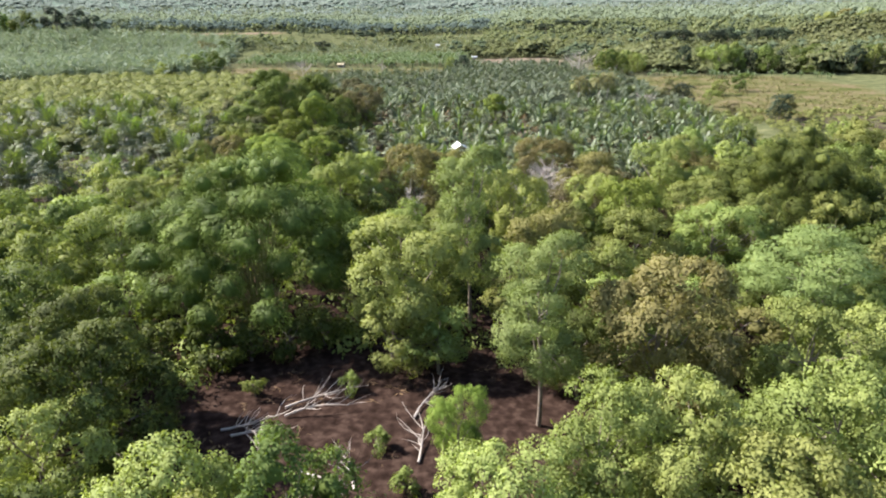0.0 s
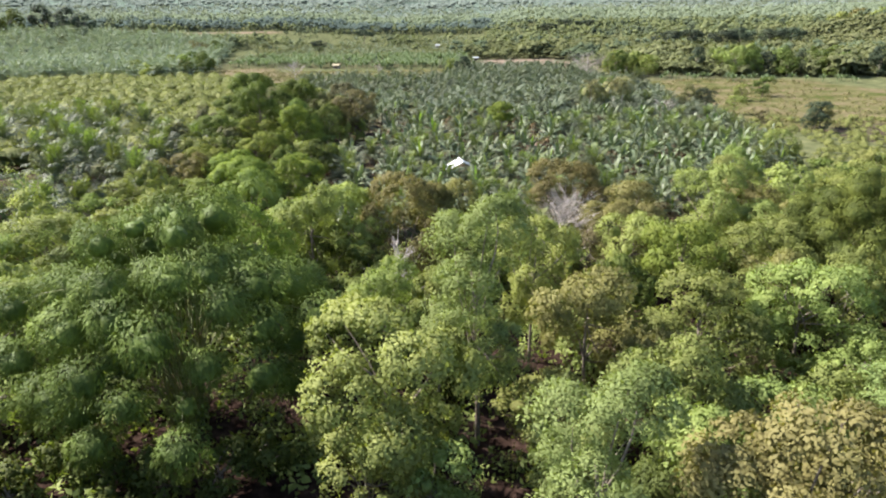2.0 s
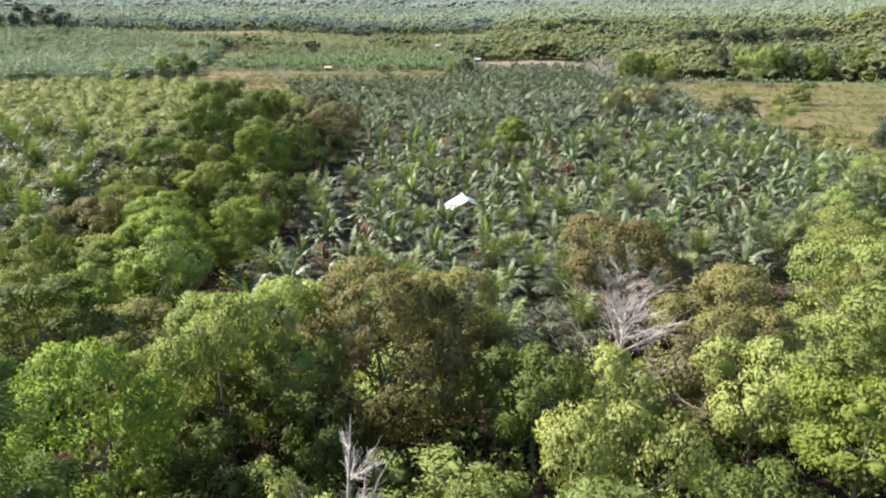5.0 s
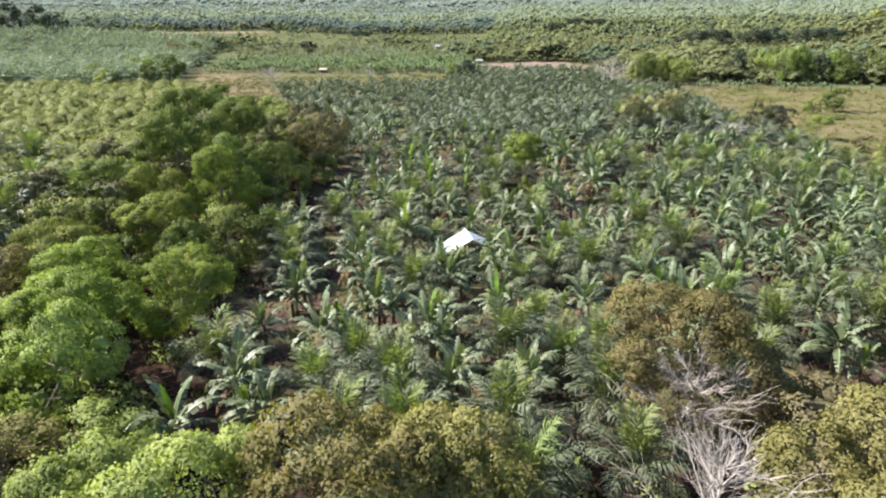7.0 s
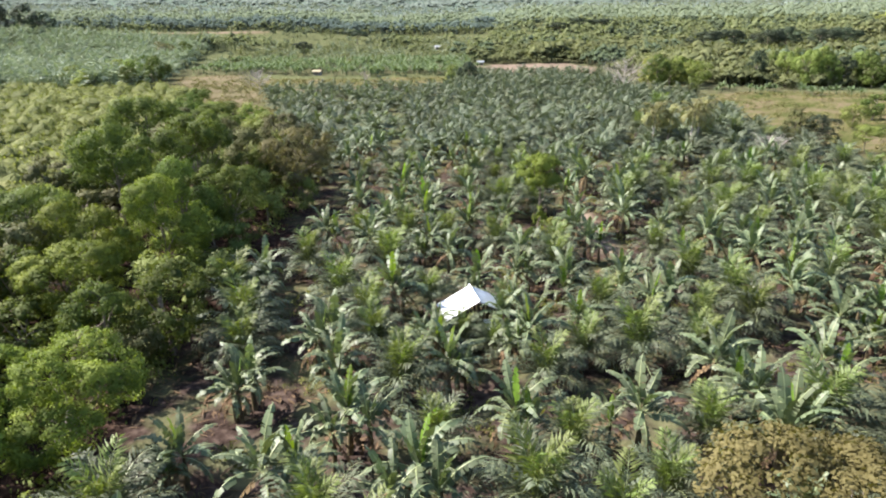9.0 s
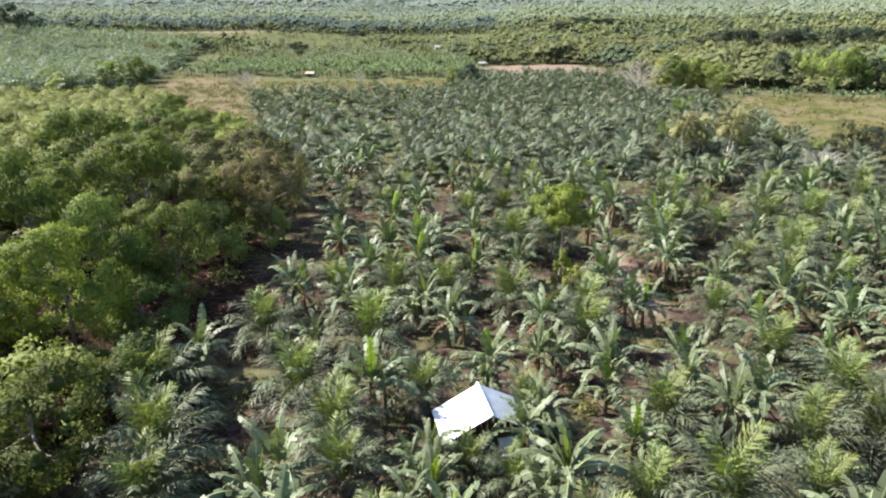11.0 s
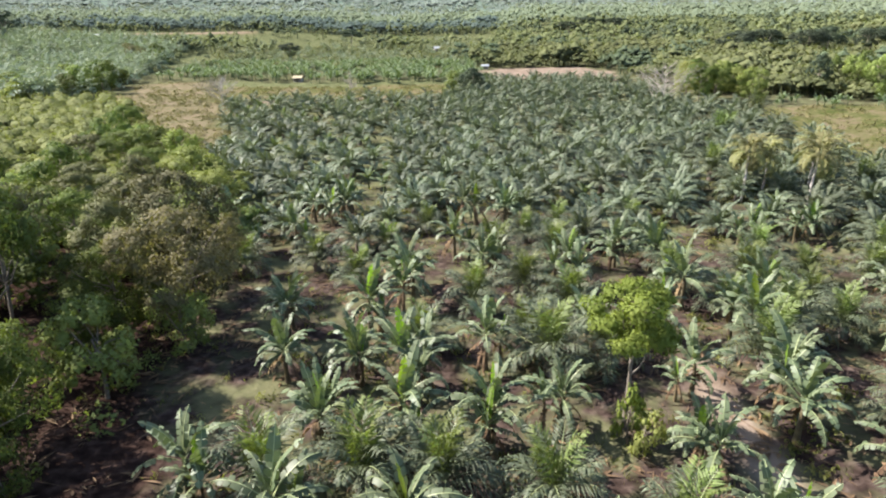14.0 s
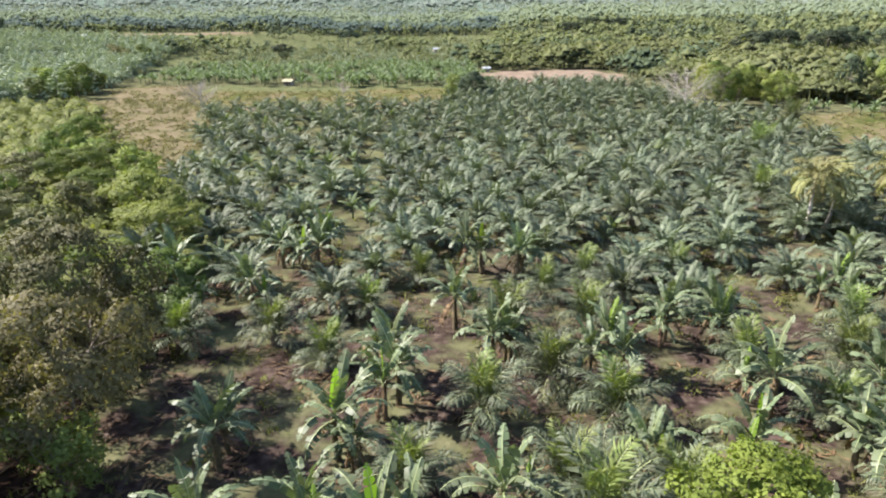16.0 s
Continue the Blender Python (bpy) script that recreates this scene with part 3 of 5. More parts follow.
def soft(a, lo, hi):
    s = np.clip((a - lo) / (hi - lo), 0, 1)
    return s * s * (3 - 2 * s)


def box(x, y, x0, x1, y0, y1, edge=5.0):
    """1 inside a field, 0 outside, with a soft wavy border."""
    wx, wy = x + 3 * np.sin(y * 0.13) + 1.5 * np.sin(y * 0.41), y + 3 * np.sin(x * 0.11) + 1.5 * np.sin(x * 0.37)
    return soft(wx, x0 - edge, x0 + edge) * (1 - soft(wx, x1 - edge, x1 + edge)) * soft(wy, y0 - edge, y0 + edge) * (1 - soft(wy, y1 - edge, y1 + edge))


def fallow(x, y):
    """Fallow land that widens along the plantation's west edge."""
    wx = x + 2 * np.sin(y * 0.13) + 1.2 * np.sin(y * 0.41)
    left = np.interp(y, (214, 226, 255, 294, 311, 347, 364), (-46, -57, -74, -98, -101, -110, -104))
    right = np.interp(y, (214, 222, 252, 293, 362), (-42, -40, -48, -62, -86))
    return soft(wx, left - 2, left + 3) * (1 - soft(wx, right - 2, right + 3)) * soft(y, 212, 222) * (1 - soft(y, 352, 364))


def cover(x, y):
    """Shares of green grass, dry grass, bare earth, forest floor darkened for shade and haze-tinted far forest on the
    land.
    """
    grass = soft(y, 420, 520) + soft(np.abs(x), 120, 170) + box(x, y, -150, -28, 140, 235, 9) + 0.45 * soft(y, 150, 200)
    grass = grass + box(x, y, 46, 80, 96, 168, 8) + 0.4 * box(x, y, -75, 12, 284, 350) + box(x, y, 40, 72, 270, 281, 2)
    meadow = box(x, y, -330, -205, 600, 650, 8) + box(x, y, -50, -25, 300, 312, 3)
    dry = box(x, y, 70, 140, 158, 268, 6) + fallow(x, y) + 1.0 * box(x, y, -84, 6, 287, 334, 5) + box(x, y, -330, -165, 668, 775, 12)
    track = 1 - soft(np.abs(x - 18.2 - 0.0035 * (y - 136) ** 2 - 0.04 * (y - 136)), 0.5, 1.3)
    earth = 1.0 * track * soft(y, 126, 133) * (1 - soft(y, 143, 150)) + box(x, y, 18, 68, 342, 402, 3) + 0.5 * box(x, y, -50, 4, 290, 302, 2) + 0.35 * fallow(x, y) + 0.55 * box(x, y, -330, -165, 690, 775, 12)
    # Forest floor of wood and knoll; its colour also holds the trees' shade.
    shaded_humus = (1 - soft(y, 74, 92)) * (1 - soft(np.abs(x), 60, 90)) + box(x, y, -52, -18, 84, 172, 3)
    # Weight of the haze tint in the ground colour, growing with distance.
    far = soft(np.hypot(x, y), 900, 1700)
    grass, dry = grass + meadow, dry * (1 - np.clip(meadow, 0, 1) * 0.7)
    return np.clip(grass, 0, 1), np.clip(dry, 0, 1), np.clip(earth, 0, 1), np.clip(shaded_humus, 0, 1), far


def make_ground():
    gx = spread(110, 2.0, 4200)
    gx = np.concatenate([-gx[:0:-1], gx])
    back = -spread(20, 5, 700, 1.3)[:0:-1]
    gy = np.concatenate([back, spread(300, 2.0, 4600, 1.1)])
    x, y = np.meshgrid(gx, gy, indexing="ij")
    rng = np.random.default_rng(3)
    near = (np.abs(x) < 115) & (y > -30) & (y < 330)
    z = ground_z(x, y) + near * rng.normal(size=x.shape) * 0.05
    nx, ny = x.shape
    i, j = np.meshgrid(np.arange(nx - 1), np.arange(ny - 1), indexing="ij")
    k = i * ny + j
    geo = Geo().add(np.stack([x, y, z], -1), np.stack([k, k + ny, k + ny + 1, k + 1], -1))
    m, n, l, p = nodes("ground_cover")
    co = n.new("ShaderNodeTexCoord")

    def tex(scale, detail=4):
        t = n.new("ShaderNodeTexNoise")
        t.inputs["Scale"].default_value, t.inputs["Detail"].default_value = scale, detail
        l.new(co.outputs["Object"], t.inputs["Vector"])
        return t

    def mix(a, b, f):
        t = n.new("ShaderNodeMixRGB")
        l.new(f, t.inputs["Fac"])
        l.new(a, t.inputs["Color1"])
        l.new(b, t.inputs["Color2"])
        return t.outputs["Color"]

    def math2(op, a, b):
        t = n.new("ShaderNodeMath")
        t.operation, t.use_clamp = op, True
        l.new(a, t.inputs[0])
        if isinstance(b, float):
            t.inputs[1].default_value = b
        else:
            l.new(b, t.inputs[1])
        return t.outputs[0]

    fine, mid, big = tex(1.6, 6), tex(0.35, 4), tex(0.06, 3)
    soil = ramp(n, [(0.3, (0.026, 0.018, 0.015)), (0.5, (0.053, 0.037, 0.031)), (0.72, (0.112, 0.083, 0.069))])
    l.new(fine.outputs["Fac"], soil.inputs["Fac"])
    green = ramp(n, [(0.3, (0.058, 0.066, 0.032)), (0.55, (0.108, 0.116, 0.056)), (0.75, (0.17, 0.17, 0.088))])
    l.new(mid.outputs["Fac"], green.inputs["Fac"])
    straw = ramp(n, [(0.4, (0.055, 0.066, 0.02)), (0.5, (0.108, 0.102, 0.045)), (0.6, (0.148, 0.115, 0.074))])
    patchy = n.new("ShaderNodeMixRGB")
    patchy.inputs["Fac"].default_value = 0.5
    l.new(tex(0.75, 6).outputs["Fac"], patchy.inputs["Color1"])
    l.new(tex(0.11, 5).outputs["Fac"], patchy.inputs["Color2"])
    l.new(patchy.outputs["Color"], straw.inputs["Fac"])
    clay = ramp(n, [(0.35, (0.145, 0.108, 0.08)), (0.65, (0.24, 0.187, 0.145))])
    l.new(mid.outputs["Fac"], clay.inputs["Fac"])

    def share(name, noise_, gain=1.0):
        a = n.new("ShaderNodeAttribute")
        a.attribute_name = name
        s = math2("MULTIPLY", a.outputs["Fac"], 1.6)
        t = n.new("ShaderNodeMath")
        t.operation, t.use_clamp = "ADD", True
        l.new(s, t.inputs[0])
        l.new(math2("SUBTRACT", noise_.outputs["Fac"], 0.42), t.inputs[1])
        return math2("MULTIPLY", t.outputs[0], s)

    weeds = ramp(n, [(0.44, (0, 0, 0)), (0.6, (1, 1, 1))])
    l.new(mid.outputs["Fac"], weeds.inputs["Fac"])
    weed = math2("MULTIPLY", weeds.outputs["Color"], 0.7)
    c = mix(soil.outputs["Color"], green.outputs["Color"], weed)
    c = mix(c, green.outputs["Color"], share("grass", big))
    c = mix(c, straw.outputs["Color"], share("dry", big))
    c = mix(c, clay.outputs["Color"], share("earth", big))
    # Brown leaf mould, darkened beyond its own colour for shade under trees.
    shaded_mould = ramp(n, [(0.3, (0.016, 0.01, 0.008)), (0.5, (0.032, 0.02, 0.016)), (0.72, (0.07, 0.046, 0.036))])
    l.new(fine.outputs["Fac"], shaded_mould.inputs["Fac"])
    c = mix(c, shaded_mould.outputs["Color"], share("shaded_humus", big))
    # Far forest ground, with haze put into its pale blue-green.
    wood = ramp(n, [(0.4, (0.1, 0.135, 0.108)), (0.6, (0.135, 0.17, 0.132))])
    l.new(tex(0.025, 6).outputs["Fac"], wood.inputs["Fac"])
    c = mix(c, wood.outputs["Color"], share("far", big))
    l.new(c, p.inputs["Base Color"])
    p.inputs["Roughness"].default_value, p.inputs["Specular IOR Level"].default_value = 1.0, 0.0
    bump = n.new("ShaderNodeBump")
    bump.inputs["Strength"].default_value, bump.inputs["Distance"].default_value = 0.9, 0.15
    l.new(fine.outputs["Fac"], bump.inputs["Height"])
    l.new(bump.outputs["Normal"], p.inputs["Normal"])
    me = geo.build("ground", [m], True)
    for name, values in zip(("grass", "dry", "earth", "shaded_humus", "far"), cover(x.ravel(), y.ravel())):
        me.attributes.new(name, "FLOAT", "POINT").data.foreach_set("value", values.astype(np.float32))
    tagged(new("ground", me), "brown earth with weeds, dry grass and green fields", "ground", kind="structure")


make_ground()

# ---- the woods flown over first ----
T = {
    "g": (GREEN, "leafy green tree with a rounded lumpy crown"),
    "d": (DARK, "dark green tree with a dense crown"),
    "p": (PALE, "pale green tree with fine airy leaves"),
    "o": (OLIVE, "olive-brown leafed tree with a wide round crown"),
    "y": (YELLOW, "yellowish green tree with a loose crown"),
    "r": (BROWN, "russet brown tree with thin dry foliage"),
    "m": (MANGO, "yellow-green tree with a dense billowing crown"),
    "k": (KNOLL, "dark olive green tree with a spreading crown"),
    "f": (SHADY, "very dark green flat-topped tree"),
    "t": (GOLD, "golden olive tree with a wide rounded crown"),
    "b": (BRIGHT, "bright fresh green young tree"),
}
PLACED = []


def put(rows, group):
    for x, y, h, r, kind, tone in rows:
        mat, label = T[tone]
        kind = "plain" if kind == "round" and abs(x) > 36 and y < 100 else kind
        tree(x, y, h, kind, mat, label, r, group=group)
        PLACED.append((x, y, r))


bamboo(-15.5, 50.0, 14.6, 9.3, 11, "large feathery green bamboo clump with arching culms")
bamboo(38.0, 68.0, 11.5, 8.5, 12, "green bamboo clump with drooping plumes among trees")
PLACED += [(-15.5, 50, 9), (38, 68, 9), (34, 60, 4)]
put([(-2.4, 43.8, 10.8, 5.3, "dense", "y"), (5.8, 34.2, 12.4, 3.4, "fine", "p"), (12.9, 34.0, 11.0, 5.2, "dense", "t"),
     (2.1, 48.0, 15.2, 3.6, "fine", "p"), (0.6, 26.0, 7.9, 1.6, "fine", "b"), (26.5, 43.0, 9.6, 5.2, "fine", "p"),
     (-25.7, 37.0, 10.4, 4.8, "round", "d"), (-18.8, 30.5, 9.4, 4.8, "dense", "d"), (-22.0, 34.6, 9.6, 4.2, "dense", "d"), (-19.5, 25.5, 8.0, 3.6, "broad", "y"),
     (-12.3, 22.3, 8.0, 3.8, "round", "y"), (2.3, 22.8, 7.2, 3.6, "round", "y"), (-3.4, 40.8, 5.6, 2.8, "low", "y"), (-0.4, 40.6, 5.2, 2.6, "low", "g")], "trees of the wood")
put([(7.2, 25.2, 8.4, 3.3, "round", "g"), (11.8, 24.4, 9.0, 3.6, "round", "y"), (14.6, 20.5, 8.0, 4.2, "round", "y"),
     (18.8, 26.5, 9.0, 4.4, "round", "g"), (21.5, 33.5, 8.2, 4.0, "broad", "g"), (9.4, 51.8, 9.8, 4.4, "broad", "o"),
     (6.4, 57.5, 11.2, 3.6, "broad", "y"), (12.5, 45.0, 8.4, 4.2, "round", "g"), (17.2, 53.5, 8.2, 4.6, "round", "g"),
     (18.5, 62.0, 8.6, 3.8, "flat", "b"), (25.0, 56.0, 8.0, 4.6, "round", "g")], "trees of the wood")
put([(-3.6, 55.5, 9.4, 3.4, "broad", "g"), (-10.8, 68.0, 11.0, 3.8, "broad", "g"), (-3.0, 70.5, 10.9, 5.0, "dense", "o"),
     (-8.6, 71.8, 10.1, 4.2, "dense", "y"), (1.2, 73.0, 10.0, 4.2, "dense", "o"), (14.6, 85.8, 8.8, 5.6, "dense", "o"),
     (18.0, 74.0, 9.0, 4.8, "dense", "o"), (13.8, 70.0, 6.4, 3.2, "low", "r"), (20.8, 80.5, 6.0, 3.8, "low", "r"),
     (26.5, 76.0, 10.0, 4.6, "round", "g"), (29.5, 73.0, 7.2, 3.6, "round", "g")], "trees of the wood")
put([(44.0, 61.5, 7.2, 4.0, "round", "d"), (28.0, 66.0, 7.6, 4.4, "round", "g"), (36.0, 90.5, 8.2, 4.6, "round", "g"),
     (46.0, 87.0, 8.2, 4.6, "broad", "y"), (-14.6, 63.0, 10.3, 3.8, "round", "b"), (-29.5, 56.0, 8.4, 5.0, "round", "g"),
     (-24.0, 92.0, 8.6, 4.7, "dense", "m"), (-19.4, 98.0, 7.4, 4.0, "dense", "m"), (-27.0, 100.5, 7.8, 4.4, "dense", "m"),
     (-25.0, 75.0, 8.5, 5.0, "round", "d"), (-33.0, 70.0, 8.0, 5.0, "round", "g")], "trees of the wood")
# the knoll beside the plantation
put([(-23.8, 122.0, 10.5, 4.6, "dense", "m"), (-24.5, 128.5, 10.6, 4.2, "broad", "d"), (-17.2, 149.0, 10.4, 5.0, "broad", "r"),
     (-19.5, 156.0, 11.0, 5.0, "round", "k"), (-28.0, 142.5, 12.3, 5.0, "flat", "d"), (-24.5, 136.0, 8.0, 4.4, "round", "d"),
     (-32.5, 133.5, 13.0, 4.6, "flat", "d"), (-40.0, 158.0, 12.6, 5.6, "flat", "d"), (-30.5, 149.0, 11.3, 5.0, "flat", "k"),
     (-19.8, 141.0, 6.4, 3.0, "small", "g"), (-16.9, 147.0, 5.2, 2.4, "small", "g")], "trees of the knoll")
put([(-26.5, 112.5, 7.6, 4.4, "dense", "m"), (-21.6, 115.5, 6.2, 3.4, "small", "g"), (-30.0, 121.0, 8.8, 4.4, "round", "m"),
     (-26.5, 157.5, 9.4, 4.8, "round", "k"), (-33.5, 108.0, 7.0, 4.6, "round", "m"), (-37.0, 125.0, 8.0, 4.6, "flat", "d"),
     (-38.0, 144.0, 8.6, 4.8, "flat", "d"), (-34.0, 165.0, 7.5, 4.2, "round", "d"), (-26.0, 167.0, 6.0, 3.2, "small", "d"),
     (-20.5, 132.0, 9.0, 3.6, "round", "d"), (-22.5, 149.0, 8.0, 3.8, "round", "d")], "trees of the knoll")
put([(-10.6, 64.4, 5.6, 2.8, "low", "d"), (-13.4, 66.6, 5.0, 2.6, "low", "g"), (-7.6, 62.4, 5.4, 2.7, "low", "g"), (-11.6, 69.6, 7.0, 3.0, "low", "d"), (-6.0, 66.5, 6.0, 2.8, "low", "d")], "trees of the wood")
bare_tree(11.3, 74.0, 7.4, 4.3, 4, "bare whitish dead tree with many fine twigs")
bare_tree(-3.2, 58.5, 10.4, 2.6, 5, "bare slender dead trunk with a few forked limbs")
bare_tree(13.2, 83.0, 6.6, 4.0, 6, "bare grey-brown shrub-like dead tree")
bare_tree(55.0, 266.0, 11.0, 7.5, 7, "bare whitish grey tree at the field's edge")
bare_tree(-59.0, 287.0, 8.0, 5.5, 8, "bare brownish tree standing in fallow land")
bare_tree(-28.0, 317.0, 6.5, 2.0, 9, "bare slender brown tree in a dry field")
bare_tree(53.0, 171.0, 4.4, 3.6, 10, "dry brown leafless bush among palms")

# trees that fill the wood between the ones above
rng = random.Random(8)
for k in range(2600):
    x, y = rng.uniform(-75, 80), rng.uniform(14, 104)
    edge = 78 + 4 * math.sin(x * 0.2) + (max(0, x - 18) * 0.75 if x > 0 else max(0, -x - 14) * 1.6)
    if y > edge or abs(x) > 6 + y * 0.7 or (-16.5 < x < 5.5 and 23 < y < 43) or (x < -40 and y > 80) or (abs(x) < 14 and y < 10) or (2.5 < x < 15 and 71 < y < 92):
        continue
    r = rng.uniform(2.8, 4.4)
    if math.hypot(x + 15.5, y - 50) < 10.5 or (-25 < x < -7 and 33 < y < 62):
        continue
    if any((x - a) ** 2 + (y - b) ** 2 < (0.58 * (r + c)) ** 2 for a, b, c in PLACED):
        continue
    tone = rng.choice("dddg" if x < -16 and y < 68 else "gggdyyo" if x < 8 else "gggyyydo")
    small = rng.random() < 0.5
    h = rng.uniform(4.6, 6.6) if small else rng.uniform(6.2, 8.6)
    tree(x, y, h, ("low" if abs(x) < 40 else "small") if small else ("middle" if abs(x) < 40 else "plain"), T[tone][0], T[tone][1], r, group="trees of the wood")
    PLACED.append((x, y, r))

# more trees closing the knoll
for k in range(900):
    x, y = rng.uniform(-48, -17), rng.uniform(104, 168)
    r = rng.uniform(2.6, 3.8)
    if x > -18.5 - 1.5 * math.sin(y * 0.2) or any((x - a) ** 2 + (y - b) ** 2 < (0.62 * (r + c)) ** 2 for a, b, c in PLACED):
        continue
    tone = rng.choice("kdkgd")
    tree(x, y, rng.uniform(4.5, 7.5), "low" if x > -26 else "small", T[tone][0], T[tone][1], r, group="trees of the knoll")
    PLACED.append((x, y, r))


# wide trees on the slope behind the knoll
slope_rng = random.Random(31)
for k in range(600):
    x, y = slope_rng.uniform(-86, -22), slope_rng.uniform(150, 232)
    r = slope_rng.uniform(3.4, 5.0)
    if (y > 198 and x > -37 - (y - 203) * 0.62) or x > -20 - (y - 165) * 0.34 or x < -46 - 0.2 * (y - 150) or any((x - a) ** 2 + (y - b) ** 2 < (0.8 * (r + c)) ** 2 for a, b, c in PLACED):
        continue
    tone = slope_rng.choice("dkdkgd")
    tree(x, y, slope_rng.uniform(4.6, 7.4), slope_rng.choice(("plain", "flat", "plain")), T[tone][0], T[tone][1], r, group="trees of the knoll")
    PLACED.append((x, y, r))


# ---- the clearing: fallen wood ----
def fallen_branch(x, y, turn, length, seed):
    r = np.random.default_rng(seed)
    geo, twigs = Geo(), []
    stem = bend((0, 0, 0.1), (length, 0, 0.5), r, 0.05, 7)
    tube(geo, stem, np.linspace(0.09, 0.02, 7), 6)
    for i in range(14):
        a = stem[int(r.integers(2, 7))]
        twig = Geo()
        tube(twig, bend(a, a + np.array([r.uniform(0.4, 1.6), r.normal() * 0.9, abs(r.normal()) * 0.5]), r, 0.1), np.linspace(0.03, 0.008, 5), 4)
        twigs.append(twig.build("twig", [DEADWOOD]))
    ob = thing("fallen_branch", x, y, "bare whitish fallen branch on reddish brown earth", "branch", "fallen wood", turn)
    part("branch", geo.build("branch", [DEADWOOD]), None, ob)
    for twig in twigs:
        part("twig", twig, None, ob)


for x, y, turn, ln in ((-10.6, 36.6, 22, 4.2), (-10.4, 35.6, 8, 4.0), (-14.0, 34.0, 15, 3.4), (-13.2, 33.4, 5, 2.8), (-2.0, 35.0, 60, 3.0), (-5.0, 28.5, 110, 2.6), (-8.2, 30.0, -30, 2.4), (-1.6, 30.6, 85, 2.6)):
    fallen_branch(x, y, turn, ln, int(x * 10 + 300))
for x, y, h in ((-20.0, 45.0, 3.6), (-17.5, 43.4, 3.2), (-14.6, 43.0, 3.4), (-11.6, 43.6, 3.2), (-9.4, 45.2, 3.0), (-21.4, 41.8, 3.2), (-16.2, 41.2, 2.6)):
    tree(x, y, h, "bush", DARK, "dark green bush in the shade of bamboo", 2.0, name="bush", group="undergrowth")
for x, y in ((-4.0, 32.0), (-11.0, 28.5), (-2.2, 28.2), (-6.5, 38.5), (-13.0, 38.2)):
    tree(x, y, 1.6, "bush", GREEN, "small green shrub standing on bare earth", 0.9, name="bush", group="undergrowth")

# ---- the plantation ----
BANANAS = [(-11.1, 103.4), (-4.5, 98.5), (4.6, 98.5), (11.4, 98.4), (18.0, 96.2), (-0.4, 93.4), (-7.9, 94.0), (-6.7, 108.5), (1.1, 104.4),
           (6.6, 108.1), (17.7, 104.0), (24.3, 103.8), (18.3, 114.4), (29.0, 110.1), (11.1, 118.2), (1.3, 125.5), (-5.4, 135.3), (-3.2, 116.2),
           (8.0, 125.3), (14.7, 127.6), (23.3, 132.1), (21.6, 139.5), (22.3, 123.4), (3.8, 136.2), (-8.9, 142.7), (-4.2, 149.9)]
BANANAS += [(4.0, 144.2), (7.8, 137.3), (20.5, 136.1), (22.6, 146.6), (19.9, 152.8), (26.5, 153.6), (-1.3, 141.8), (-10.4, 182.6),
            (-13.8, 168.4), (-18.2, 167.0), (4.6, 159.0), (17.1, 162.4), (-1.3, 154.6), (16.6, 147.9), (11.9, 158.1), (-1.8, 157.7), (-9.7, 176.1),
            (3.5, 175.5), (2.3, 164.5), (20.7, 162.9)]
PALMS = [(-13.9, 111.7, 1.5), (0.4, 97.7, 0.9), (-4.1, 110.0, 0.9), (7.6, 97.3, 0.9), (15.0, 97.9, 1.0), (10.3, 107.5, 0.9), (11.5, 93.9, 0.9),
         (-16.1, 116.8, 1.5), (-11.8, 125.4, 1.25), (-7.8, 117.7, 1.1), (-5.1, 113.4, 1.0), (6.0, 115.8, 1.0), (-0.3, 117.5, 0.9), (13.1, 114.3, 1.0),
         (3.6, 152.7, 1.0), (11.2, 152.5, 1.0), (-0.2, 146.9, 0.9), (7.2, 146.4, 0.9), (-6.3, 159.0, 0.8), (-4.1, 166.1, 0.75), (-0.4, 173.0, 0.75),
         (13.5, 172.5, 0.8), (9.6, 168.9, 0.8), (21.6, 173.5, 0.8), (39.2, 195.5, 1.5)]
SOWN = [(2.8, 114.7), (11.7, 138.0), (11.7, 135.5)]
BANANAS += [(5.2, 112.4), (0.2, 111.0), (6.3, 114.2)]
PALMS += [(2.2, 110.9, 0.95), (4.4, 109.6, 0.9)]
rng = random.Random(21)
for x, y in BANANAS:
    banana(x, y, rng.uniform(1.1, 1.35) * (0.72 if math.hypot(x - 3.1, y - 113) < 5 else 1), y < 172, rng)
    SOWN.append((x, y))
for x, y, s in PALMS:
    palm(x, y, s * (0.85 if math.hypot(x - 3.1, y - 113) < 5 else 1.2 if s < 1.2 else 1.0), y < 172, rng)
    SOWN.append((x, y))


def planted(x, y):
    """Whether the land at x, y belongs to the plantation."""
    if y < 80 + 0.75 * max(0, x - 10) - 0.1 * x or y > (284 if x < 4 else 336 if x < 56 else 318):
        return False
    left = float(np.interp(y, (80, 131, 134, 156, 160, 172, 184, 201, 225, 252, 285), (-14.5, -14, -10.5, -10.5, -18, -23, -29, -35, -40, -47, -59)))
    right = float(np.interp(y, (80, 112, 133, 150, 180, 225, 240, 262, 285, 336), (55, 58, 60.5, 64, 66, 68, 70, 66, 64, 62)))
    if 268 < y < 283 and x > 36 + 6 * math.sin(y * 0.5):
        return False
    return left + 1.5 * math.sin(y * 0.2) < x < right


